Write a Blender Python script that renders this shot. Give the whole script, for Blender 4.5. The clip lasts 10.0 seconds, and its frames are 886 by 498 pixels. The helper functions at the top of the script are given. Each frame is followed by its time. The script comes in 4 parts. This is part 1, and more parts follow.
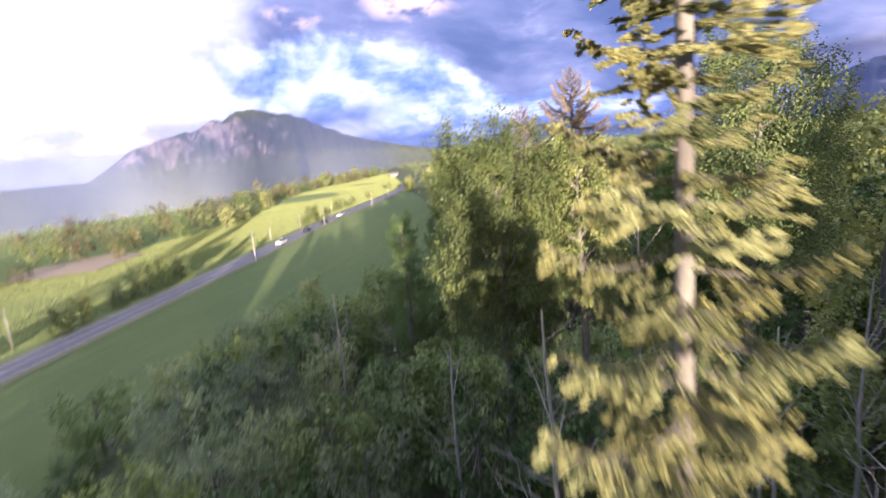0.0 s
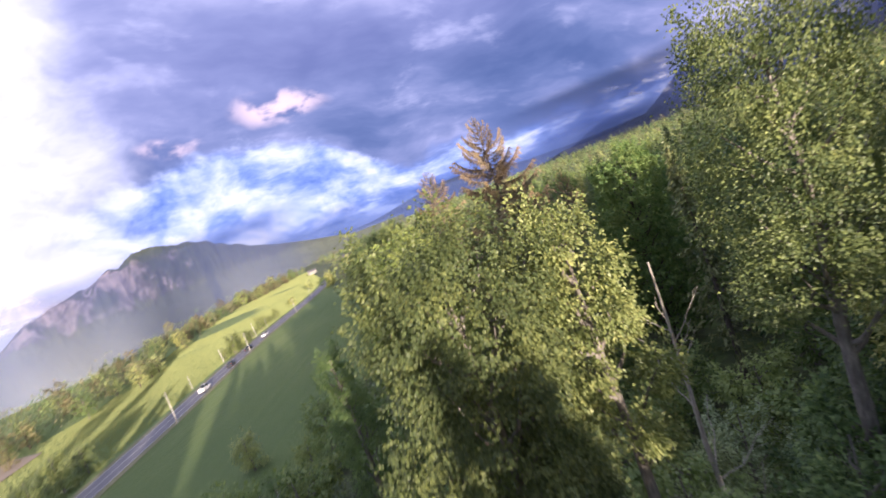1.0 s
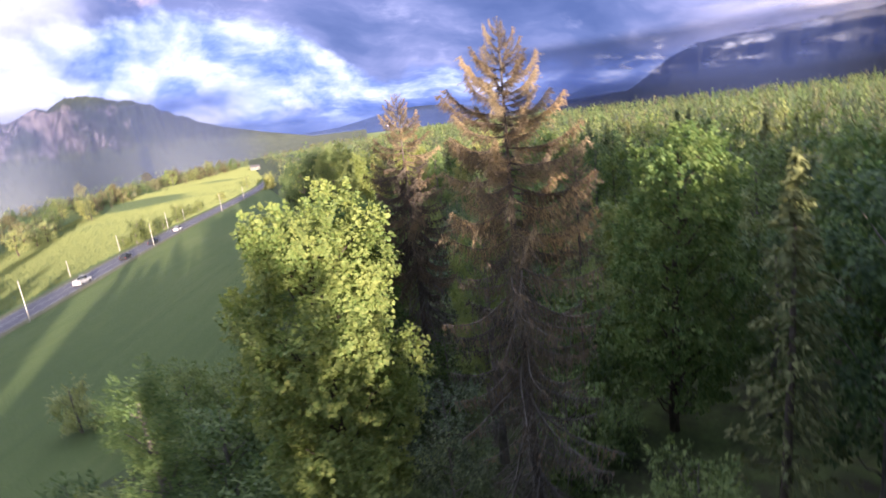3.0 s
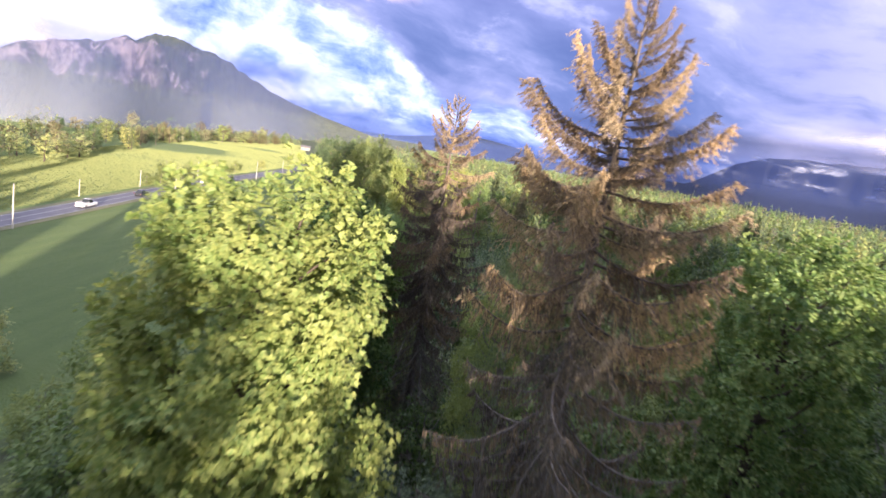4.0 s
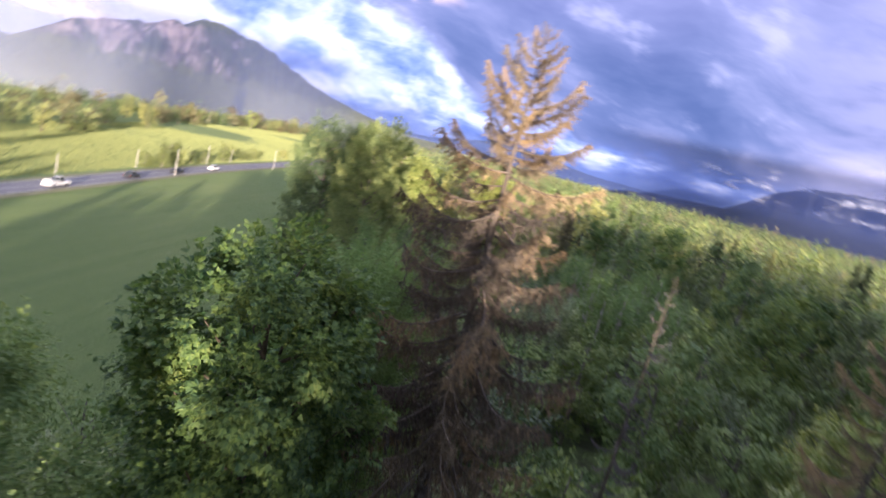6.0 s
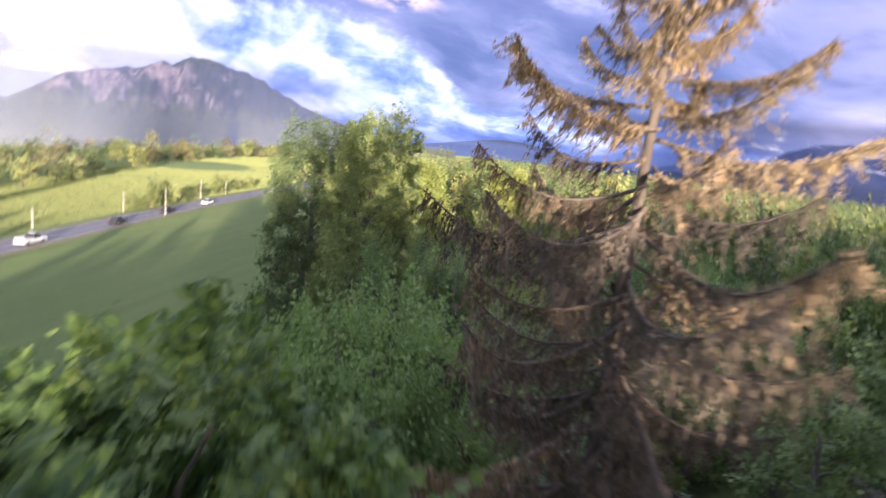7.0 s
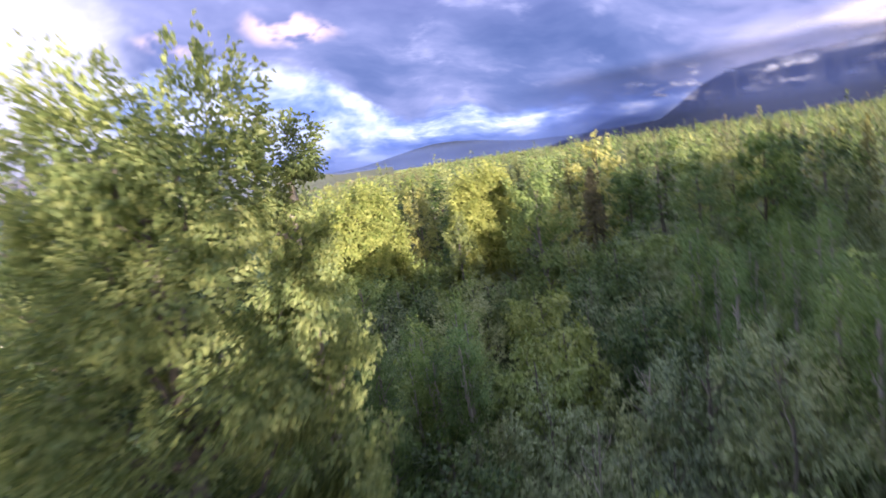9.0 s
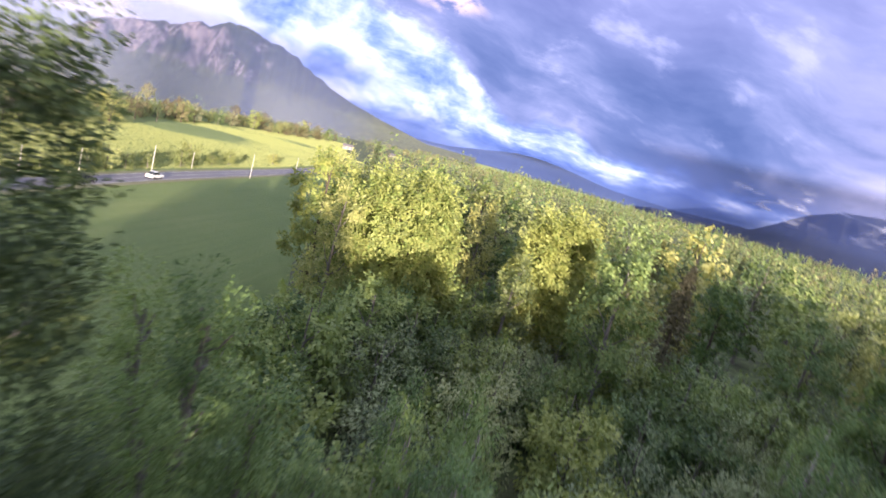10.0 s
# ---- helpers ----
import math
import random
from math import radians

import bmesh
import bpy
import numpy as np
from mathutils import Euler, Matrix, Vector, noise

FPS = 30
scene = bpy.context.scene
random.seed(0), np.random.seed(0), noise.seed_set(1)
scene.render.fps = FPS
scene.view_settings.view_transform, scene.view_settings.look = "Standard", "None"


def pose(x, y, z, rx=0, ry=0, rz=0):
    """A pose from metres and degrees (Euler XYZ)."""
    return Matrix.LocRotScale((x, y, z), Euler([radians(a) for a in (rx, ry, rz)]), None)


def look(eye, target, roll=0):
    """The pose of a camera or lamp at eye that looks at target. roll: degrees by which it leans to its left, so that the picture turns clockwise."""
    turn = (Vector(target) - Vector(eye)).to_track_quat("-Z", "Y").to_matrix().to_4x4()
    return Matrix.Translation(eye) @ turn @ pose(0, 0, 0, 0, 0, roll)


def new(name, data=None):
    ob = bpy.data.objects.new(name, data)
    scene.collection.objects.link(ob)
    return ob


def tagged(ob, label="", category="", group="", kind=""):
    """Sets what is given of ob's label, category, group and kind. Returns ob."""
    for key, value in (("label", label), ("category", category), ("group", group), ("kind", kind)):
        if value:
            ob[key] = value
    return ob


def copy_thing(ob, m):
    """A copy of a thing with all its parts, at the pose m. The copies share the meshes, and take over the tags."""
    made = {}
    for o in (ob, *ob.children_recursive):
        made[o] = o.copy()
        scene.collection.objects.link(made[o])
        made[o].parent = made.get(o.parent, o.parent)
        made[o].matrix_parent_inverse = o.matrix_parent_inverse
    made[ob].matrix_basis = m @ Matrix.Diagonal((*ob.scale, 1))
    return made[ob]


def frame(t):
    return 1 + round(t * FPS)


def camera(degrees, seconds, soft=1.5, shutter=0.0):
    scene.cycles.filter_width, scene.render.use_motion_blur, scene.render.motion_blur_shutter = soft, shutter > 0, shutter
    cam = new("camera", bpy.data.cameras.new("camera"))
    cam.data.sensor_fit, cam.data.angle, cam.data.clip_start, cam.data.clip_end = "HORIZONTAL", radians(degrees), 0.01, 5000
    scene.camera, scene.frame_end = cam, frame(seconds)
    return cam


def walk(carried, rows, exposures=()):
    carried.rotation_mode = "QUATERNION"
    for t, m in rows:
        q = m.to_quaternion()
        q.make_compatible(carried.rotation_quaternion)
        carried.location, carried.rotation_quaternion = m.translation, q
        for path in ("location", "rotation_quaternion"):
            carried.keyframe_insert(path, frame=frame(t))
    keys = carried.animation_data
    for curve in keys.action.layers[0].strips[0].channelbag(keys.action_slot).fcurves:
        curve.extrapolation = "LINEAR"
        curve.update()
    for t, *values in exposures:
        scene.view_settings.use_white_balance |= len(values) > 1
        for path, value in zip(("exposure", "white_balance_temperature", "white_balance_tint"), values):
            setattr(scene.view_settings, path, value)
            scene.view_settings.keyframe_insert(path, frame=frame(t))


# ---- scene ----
cam = camera(79.0, 10.0, soft=1.55, shutter=0.5)
PATH = [
    (0, (2.01, -30.08, 24.68), (-2.22, -10.87, 21.06), -5.5),
    (0.5, (1.33, -24.65, 25.54), (-1.50, -4.98, 23.32), -14.1),
    (1, (0.38, -19.25, 26.20), (-0.77, 0.63, 24.44), -21.1),
    (1.5, (-0.20, -13.97, 27.04), (0.02, 5.82, 24.16), -27.8),
    (2, (-0.20, -8.92, 27.75), (0.34, 10.59, 23.38), -28.1),
    (2.2, (-0.22, -7.00, 27.83), (0.28, 12.45, 23.17), -25.3),
    (3.3, (0.02, 3.06, 26.99), (-0.04, 22.53, 22.41), 0.3),
    (3.5, (0.00, 5.00, 26.73), (-0.27, 24.48, 22.21), 4.7),
    (4, (-0.14, 10.20, 26.06), (-0.83, 29.85, 22.42), 9.8),
    (4.5, (-0.46, 15.64, 25.89), (-1.00, 35.31, 22.33), 4.7),
    (5, (-0.83, 21.20, 25.67), (-1.16, 40.86, 22.05), 0.2),
    (5.5, (-1.47, 26.62, 25.39), (-2.24, 46.28, 21.80), 4.6),
    (6, (-2.34, 31.92, 25.12), (-3.96, 51.50, 21.42), 14.2),
    (6.2, (-2.74, 34.04, 25.00), (-5.18, 53.49, 21.00), 18.2),
    (7.3, (-5.58, 46.03, 23.49), (-6.95, 65.70, 20.13), -3.9),
    (7.5, (-6.01, 48.23, 23.30), (-6.69, 67.98, 20.18), -12.3),
    (8, (-7.08, 53.92, 22.91), (-6.73, 73.71, 20.04), -22.6),
    (8.5, (-7.63, 60.26, 23.07), (-7.45, 80.01, 19.95), -20.8),
    (9, (-8.04, 66.89, 23.54), (-8.73, 86.61, 20.28), -8.6),
    (9.5, (-8.98, 73.27, 24.21), (-10.62, 92.92, 20.85), 6.2),
    (10, (-9.98, 79.70, 24.53), (-12.26, 99.26, 21.00), 16.0),
]
walk(cam, [(t, look(eye, target, roll)) for t, eye, target, roll in PATH], exposures=[(0.0, 1.67, 5620, 29), (1.0, 1.39, 5620, 29), (2.0, 1.39, 5620, 29), (3.5, 1.72, 5620, 29), (4.3, 1.81, 5670, 29), (5.0, 1.55, 5570, 29), (5.5, 1.65, 5620, 29), (7.2, 1.74, 5670, 29), (8.4, 1.76, 5670, 29), (9.0, 1.68, 5670, 29), (10.0, 1.74, 5670, 29)])

# ---- sky and sun ----
SUN_AZ = radians(158.5)     # clockwise from +y: behind the flight, a little to the right
SUN_EL = radians(6.2)
SUN_RUN = -math.tan(SUN_AZ)     # how far shadows drift west for each metre north
sun_dir = Vector((math.sin(SUN_AZ) * math.cos(SUN_EL), math.cos(SUN_AZ) * math.cos(SUN_EL), math.sin(SUN_EL)))
sun_data = bpy.data.lights.new("sun", "SUN")
sun_data.energy, sun_data.angle, sun_data.color = 5.0, radians(0.6), (1.0, 0.83, 0.53)
sun = new("sun", sun_data)
sun.matrix_world = look(sun_dir * 100, (0, 0, 0))


class Nodes:
    """Short hand for building node trees."""

    def __init__(self, tree):
        self.tree = tree
        tree.nodes.clear()

    def add(self, kind, **values):
        n = self.tree.nodes.new(kind)
        for key, value in values.items():
            if key == "op":
                n.operation = value
            elif key == "blend":
                n.data_type, n.blend_type = "RGBA", value
            elif key == "sky":
                n.sky_type = value
        return n

    def link(self, a, b):
        self.tree.links.new(a, b)

    def put(self, socket, value):
        if isinstance(value, bpy.types.NodeSocket):
            self.link(value, socket)
        else:
            socket.default_value = value

    def math(self, op, a, b=0.0, clamp=False):
        n = self.add("ShaderNodeMath", op=op)
        n.use_clamp = clamp
        self.put(n.inputs[0], a)
        self.put(n.inputs[1], b)
        return n.outputs[0]

    def vmath(self, op, a, b=(0, 0, 0)):
        n = self.add("ShaderNodeVectorMath", op=op)
        self.put(n.inputs[0], a)
        self.put(n.inputs[1], b)
        return n.outputs["Value"] if op in ("DOT_PRODUCT", "LENGTH") else n.outputs["Vector"]

    def mix(self, fac, a, b, blend="MIX"):
        n = self.add("ShaderNodeMix", blend=blend)
        self.put(n.inputs["Factor"], fac)
        self.put(n.inputs[6], a if isinstance(a, bpy.types.NodeSocket) else (*a, 1))
        self.put(n.inputs[7], b if isinstance(b, bpy.types.NodeSocket) else (*b, 1))
        return n.outputs[2]

    def smooth(self, value, low, high):
        n = self.add("ShaderNodeMapRange")
        n.interpolation_type = "SMOOTHSTEP"
        self.put(n.inputs["Value"], value)
        n.inputs["From Min"].default_value, n.inputs["From Max"].default_value = low, high
        return n.outputs["Result"]

    def noise(self, vector, scale, detail=5.0, rough=0.55, distort=0.0):
        n = self.add("ShaderNodeTexNoise")
        if vector is not None:
            self.put(n.inputs["Vector"], vector)
        n.inputs["Scale"].default_value, n.inputs["Detail"].default_value = scale, detail
        n.inputs["Roughness"].default_value, n.inputs["Distortion"].default_value = rough, distort
        return n.outputs["Fac"]

    def ramp(self, fac, stops):
        n = self.add("ShaderNodeValToRGB")
        while len(n.color_ramp.elements) < len(stops):
            n.color_ramp.elements.new(0.5)
        for e, (p, c) in zip(n.color_ramp.elements, stops):
            e.position, e.color = p, (*c, 1)
        self.put(n.inputs["Fac"], fac)
        return n.outputs["Color"]


world = bpy.data.worlds.new("evening_sky")
scene.world = world
world.use_nodes = True
w = Nodes(world.node_tree)
way = w.add("ShaderNodeTexCoord").outputs["Generated"]
split = w.add("ShaderNodeSeparateXYZ")
w.link(way, split.inputs[0])
up = split.outputs["Z"]
sky = w.add("ShaderNodeTexSky", sky="NISHITA")
sky.sun_disc, sky.sun_elevation, sky.sun_rotation = False, SUN_EL, SUN_AZ
drift = w.add("ShaderNodeTexNoise")
w.link(way, drift.inputs["Vector"])
drift.inputs["Scale"].default_value, drift.inputs["Detail"].default_value = 5.0, 5.0
torn = w.vmath("ADD", way, w.vmath("MULTIPLY", w.vmath("SUBTRACT", drift.outputs["Color"], (0.5, 0.5, 0.5)), (0.10, 0.10, 0.07)))
torn = w.vmath("NORMALIZE", torn)
clear = w.mix(1.0, sky.outputs["Color"], (0.15, 0.15, 0.155), "MULTIPLY")
# azimuth (clockwise from +y) and elevation in degrees, torn a little so that no cloud edge is smooth
tsplit = w.add("ShaderNodeSeparateXYZ")
w.link(torn, tsplit.inputs[0])
az = w.math("MULTIPLY", w.math("ARCTAN2", tsplit.outputs["X"], tsplit.outputs["Y"]), 57.2958)
el = w.math("MULTIPLY", w.math("ARCSINE", tsplit.outputs["Z"]), 57.2958)


def cloud_noise(wide, tall, shift, detail, rough, distort, slant=0.0):
    """Cloud texture in degrees: features wide by tall, drawn out along a line that falls by slant."""
    at_ = w.add("ShaderNodeCombineXYZ")
    w.put(at_.inputs[0], w.math("ADD", w.math("DIVIDE", az, wide), shift))
    w.put(at_.inputs[1], w.math("DIVIDE", w.math("ADD", el, w.math("MULTIPLY", az, slant)), tall))
    return w.noise(at_.outputs[0], 1.0, detail, rough, distort)


def by_azimuth(points, top):
    """A height in degrees that follows (azimuth, height) points."""
    span = w.add("ShaderNodeMapRange")
    w.put(span.inputs["Value"], az)
    span.inputs["From Min"].default_value, span.inputs["From Max"].default_value = -60.0, 60.0
    grey_ = w.ramp(span.outputs["Result"], [((a_ + 60) / 120, (h_ / top,) * 3) for a_, h_ in points])
    return w.math("MULTIPLY", grey_, top)


rolls = cloud_noise(14.0, 5.0, 3.3, 7.0, 0.56, 0.12, 0.16)
soft_rolls = cloud_noise(26.0, 10.0, 7.1, 4.0, 0.5, 0.1, 0.10)
puff = cloud_noise(5.2, 3.4, 1.7, 8.0, 0.58, 0.15, 0.10)
wisp = cloud_noise(7.5, 2.1, 9.4, 8.0, 0.60, 0.15, 0.05)
# slate-blue cloud deck in long soft rolls, paler and more violet upwards
deck_top = w.smooth(el, 9.0, 20.0)
grey = w.ramp(w.math("ADD", w.math("MULTIPLY", rolls, 0.65), w.math("MULTIPLY", soft_rolls, 0.35)), [(0.37, (0.095, 0.140, 0.275)), (0.47, (0.140, 0.188, 0.335)), (0.56, (0.235, 0.275, 0.43)), (0.68, (0.40, 0.42, 0.58))])
pale = w.ramp(w.math("ADD", w.math("MULTIPLY", soft_rolls, 0.6), w.math("MULTIPLY", rolls, 0.4)), [(0.36, (0.19, 0.215, 0.38)), (0.50, (0.285, 0.31, 0.48)), (0.64, (0.46, 0.47, 0.62))])
col = w.mix(w.math("MULTIPLY", deck_top, 0.8), grey, pale)
# torn paler edges on the rolls
col = w.mix(w.math("MULTIPLY", w.smooth(w.math("ADD", w.math("MULTIPLY", puff, 0.5), w.math("MULTIPLY", rolls, 0.5)), 0.52, 0.66), 0.5), col, (0.56, 0.57, 0.72))
# the deck thins to violet-white in the east
east = w.math("MULTIPLY", w.smooth(az, 17.0, 36.0), w.smooth(w.math("ADD", soft_rolls, w.math("MULTIPLY", w.math("SUBTRACT", wisp, 0.5), 0.6)), 0.34, 0.62))
col = w.mix(w.math("MULTIPLY", east, 0.65), col, w.mix(w.smooth(el, 9.0, 5.0), (0.52, 0.51, 0.68), (0.70, 0.64, 0.72)))
# sunlit cumulus bank whose upper edge falls from west to east, with blue between its heads
top_edge = by_azimuth([(-60, 10.0), (-30, 11.5), (-21, 12.4), (-15, 11.2), (-11, 9.4), (-7, 6.9), (-2, 5.1), (6, 4.5), (14, 4.2), (24, 4.0), (32, 2.6), (60, 1.0)], 15.0)
over = w.math("ADD", w.math("SUBTRACT", top_edge, el), w.math("MULTIPLY", w.math("SUBTRACT", puff, 0.5), 5.0))
bank = w.smooth(over, -0.5, 1.3)
white = w.ramp(w.math("ADD", w.math("MULTIPLY", puff, 0.72), w.math("MULTIPLY", wisp, 0.28)), [(0.37, (0.14, 0.23, 0.52)), (0.45, (0.29, 0.40, 0.71)), (0.53, (0.58, 0.66, 0.87)), (0.61, (0.90, 0.91, 0.93))])
thin = w.ramp(w.math("ADD", w.math("MULTIPLY", wisp, 0.72), w.math("MULTIPLY", puff, 0.28)), [(0.40, (0.11, 0.18, 0.42)), (0.48, (0.19, 0.28, 0.56)), (0.55, (0.42, 0.52, 0.80)), (0.62, (0.82, 0.85, 0.96))])
col = w.mix(w.math("MULTIPLY", bank, 0.95), col, w.mix(w.smooth(az, -9.0, 2.0), white, thin))
# blue shade under the bank, low over the valley
low = w.math("MULTIPLY", w.smooth(w.math("ADD", el, w.math("MULTIPLY", w.math("SUBTRACT", puff, 0.5), 3.0)), 3.6, 1.6), w.smooth(az, -26.0, -18.0))
col = w.mix(w.math("MULTIPLY", low, 0.8), col, w.ramp(wisp, [(0.42, (0.10, 0.16, 0.38)), (0.56, (0.20, 0.28, 0.55)), (0.64, (0.48, 0.57, 0.82))]))
# cloud glowing white in the west
glow = w.math("ADD", w.math("MULTIPLY", w.math("SUBTRACT", -29.5, az), 0.12), w.math("MULTIPLY", w.math("SUBTRACT", el, 9.0), 0.004))
glow = w.math("ADD", glow, w.math("MULTIPLY", w.math("SUBTRACT", soft_rolls, 0.5), 1.5))
glow = w.math("ADD", glow, w.math("MULTIPLY", w.math("SUBTRACT", puff, 0.5), 0.7))
glow = w.math("MULTIPLY", w.smooth(glow, -0.35, 0.85), w.smooth(az, -110.0, -70.0))
col = w.mix(glow, col, w.ramp(w.math("ADD", w.math("MULTIPLY", puff, 0.5), w.math("MULTIPLY", soft_rolls, 0.5)), [(0.38, (0.58, 0.59, 0.72)), (0.50, (0.80, 0.79, 0.86)), (0.60, (0.90, 0.88, 0.91))]))
# small pink clouds lit from below
for a_, e_, fa, fe, amount in ((-13.6, 14.4, 0.17, 0.50, 1.0), (-25.5, 13.4, 0.24, 0.8, 0.7)):
    dx = w.math("MULTIPLY", w.math("SUBTRACT", az, a_), fa)
    dy = w.math("MULTIPLY", w.math("SUBTRACT", el, w.math("ADD", e_, w.math("MULTIPLY", w.math("SUBTRACT", az, a_), -0.09))), fe)
    pink = w.smooth(w.math("ADD", w.math("MULTIPLY", dx, dx), w.math("MULTIPLY", dy, dy)), 1.0, 0.0)
    col = w.mix(w.math("MULTIPLY", w.math("MULTIPLY", pink, w.smooth(puff, 0.43, 0.58)), amount), col, (0.92, 0.72, 0.70))
# thin bright cloud overhead, and open sky round the sun behind the flight
col = w.mix(w.math("MULTIPLY", w.smooth(el, 26.0, 55.0), 0.9), col, (1.12, 1.12, 1.09))
sunward = w.smooth(w.vmath("DOT_PRODUCT", way, tuple(sun_dir)), -0.10, 0.60)
col = w.mix(sunward, col, clear)
back = w.add("ShaderNodeBackground")
w.link(col, back.inputs["Color"])
back.inputs["Strength"].default_value = 0.525
out = w.add("ShaderNodeOutputWorld")
w.link(back.outputs[0], out.inputs[0])

# ---- materials ----


def material(name, rough=0.8):
    m = bpy.data.materials.new(name)
    m.use_nodes = True
    n = Nodes(m.node_tree)
    shader = n.add("ShaderNodeBsdfPrincipled")
    shader.inputs["Roughness"].default_value = rough
    o = n.add("ShaderNodeOutputMaterial")
    n.link(shader.outputs[0], o.inputs["Surface"])
    return m, n, shader, o


def bump(n, shader, height, strength, distance):
    b = n.add("ShaderNodeBump")
    b.inputs["Strength"].default_value, b.inputs["Distance"].default_value = strength, distance
    n.link(height, b.inputs["Height"])
    n.link(b.outputs[0], shader.inputs["Normal"])


def leaf_material(name, dark, mid, light, through_amount=0.35, rough=0.55):
    """Leaves that vary one by one and tree by tree, and let some light through."""
    m, n, shader, o = material(name, rough)
    geo = n.add("ShaderNodeNewGeometry")
    info = n.add("ShaderNodeObjectInfo")
    place = n.add("ShaderNodeTexCoord").outputs["Object"]
    clump = n.noise(place, 0.55, 3.0)
    v = n.math("ADD", n.math("MULTIPLY", geo.outputs["Random Per Island"], 0.34), n.math("MULTIPLY", clump, 0.80))
    v = n.math("ADD", v, n.math("MULTIPLY", n.math("SUBTRACT", info.outputs["Random"], 0.5), 0.66))
    col = n.ramp(v, [(0.20, dark), (0.52, mid), (0.92, light)])
    hue = n.math("FRACT", n.math("MULTIPLY", info.outputs["Random"], 7.31))
    col = n.mix(1.0, col, n.mix(hue, (1.05, 1.0, 0.88), (0.93, 1.0, 1.08)), "MULTIPLY")
    n.link(col, shader.inputs["Base Color"])
    shader.inputs["Specular IOR Level"].default_value = 0.35
    glow = n.add("ShaderNodeBsdfTranslucent")
    n.link(n.mix(1.0, col, (0.95, 1.0, 0.55), "MULTIPLY"), glow.inputs["Color"])
    both = n.add("ShaderNodeMixShader")
    both.inputs[0].default_value = through_amount
    n.link(shader.outputs[0], both.inputs[1])
    n.link(glow.outputs[0], both.inputs[2])
    n.link(both.outputs[0], o.inputs["Surface"])
    return m


def bark_material(name, a, b, scale=9.0):
    m, n, shader, o = material(name, 0.9)
    place = n.add("ShaderNodeTexCoord").outputs["Object"]
    f = n.noise(n.vmath("MULTIPLY", place, (1, 1, 0.22)), scale, 6.0, 0.65)
    g = n.noise(place, 1.1, 3.0)
    n.link(n.mix(n.smooth(g, 0.35, 0.7), n.ramp(f, [(0.35, a), (0.65, b)]), a), shader.inputs["Base Color"])
    bump(n, shader, f, 0.7, 0.04)
    return m


maple_leaf = leaf_material("maple_leaf", (0.050, 0.105, 0.042), (0.160, 0.242, 0.064), (0.355, 0.390, 0.120))
cottonwood_leaf = leaf_material("cottonwood_leaf", (0.085, 0.120, 0.050), (0.235, 0.275, 0.095), (0.46, 0.47, 0.18), 0.3, 0.45)
alder_leaf = leaf_material("alder_leaf", (0.050, 0.092, 0.038), (0.150, 0.222, 0.072), (0.30, 0.36, 0.115), 0.3)
willow_leaf = leaf_material("willow_leaf", (0.085, 0.115, 0.070), (0.220, 0.280, 0.140), (0.36, 0.41, 0.22), 0.3, 0.5)
fir_needle = leaf_material("fir_needle", (0.050, 0.074, 0.038), (0.115, 0.145, 0.060), (0.23, 0.245, 0.10), 0.12, 0.7)
pine_needle = leaf_material("pine_needle", (0.11, 0.12, 0.05), (0.235, 0.235, 0.095), (0.38, 0.365, 0.16), 0.2, 0.7)
dead_needle = leaf_material("dead_needle", (0.115, 0.085, 0.064), (0.235, 0.180, 0.118), (0.50, 0.37, 0.215), 0.2, 0.85)
grey_twig = leaf_material("grey_twig", (0.095, 0.085, 0.095), (0.16, 0.145, 0.155), (0.25, 0.23, 0.24), 0.1, 0.9)
dull_twig = leaf_material("dull_twig", (0.062, 0.053, 0.046), (0.140, 0.112, 0.088), (0.34, 0.25, 0.155), 0.1, 0.9)
meadow_blade = leaf_material("meadow_blade", (0.225, 0.275, 0.115), (0.25, 0.295, 0.13), (0.275, 0.315, 0.145), 0.35, 0.8)
poplar_leaf = leaf_material("poplar_leaf", (0.090, 0.135, 0.064), (0.210, 0.278, 0.112), (0.43, 0.465, 0.19), 0.3, 0.5)
olive_leaf = leaf_material("olive_leaf", (0.095, 0.085, 0.055), (0.19, 0.17, 0.09), (0.31, 0.29, 0.15), 0.25, 0.7)
sapling_leaf = leaf_material("sapling_leaf", (0.09, 0.15, 0.055), (0.17, 0.26, 0.09), (0.28, 0.38, 0.14), 0.4, 0.6)
spruce_bark = bark_material("spruce_bark", (0.085, 0.068, 0.055), (0.20, 0.165, 0.135))
grey_bark = bark_material("grey_bark", (0.13, 0.115, 0.10), (0.30, 0.275, 0.24))
pale_wood = bark_material("pale_wood", (0.30, 0.27, 0.24), (0.50, 0.47, 0.42), 14.0)
brown_bark = bark_material("brown_bark", (0.060, 0.045, 0.032), (0.14, 0.11, 0.08))

# meadow: fresh grass with long mowing marks and patches
meadow, n, shader, o = material("meadow_grass", 0.9)
place = n.add("ShaderNodeTexCoord").outputs["Object"]
marks = n.add("ShaderNodeMapping")
marks.inputs["Rotation"].default_value = (0, 0, radians(-12))
marks.inputs["Scale"].default_value = (0.55, 0.012, 1)
n.link(place, marks.inputs["Vector"])
rows = n.noise(marks.outputs[0], 1.0, 3.0, 0.6)
patch = n.noise(place, 0.022, 4.0)
blade = n.noise(place, 1.7, 6.0, 0.7)
col = n.ramp(n.math("ADD", n.math("MULTIPLY", rows, 0.45), n.math("MULTIPLY", patch, 0.55)), [(0.32, (0.075, 0.130, 0.028)), (0.5, (0.115, 0.172, 0.040)), (0.68, (0.175, 0.215, 0.06))])
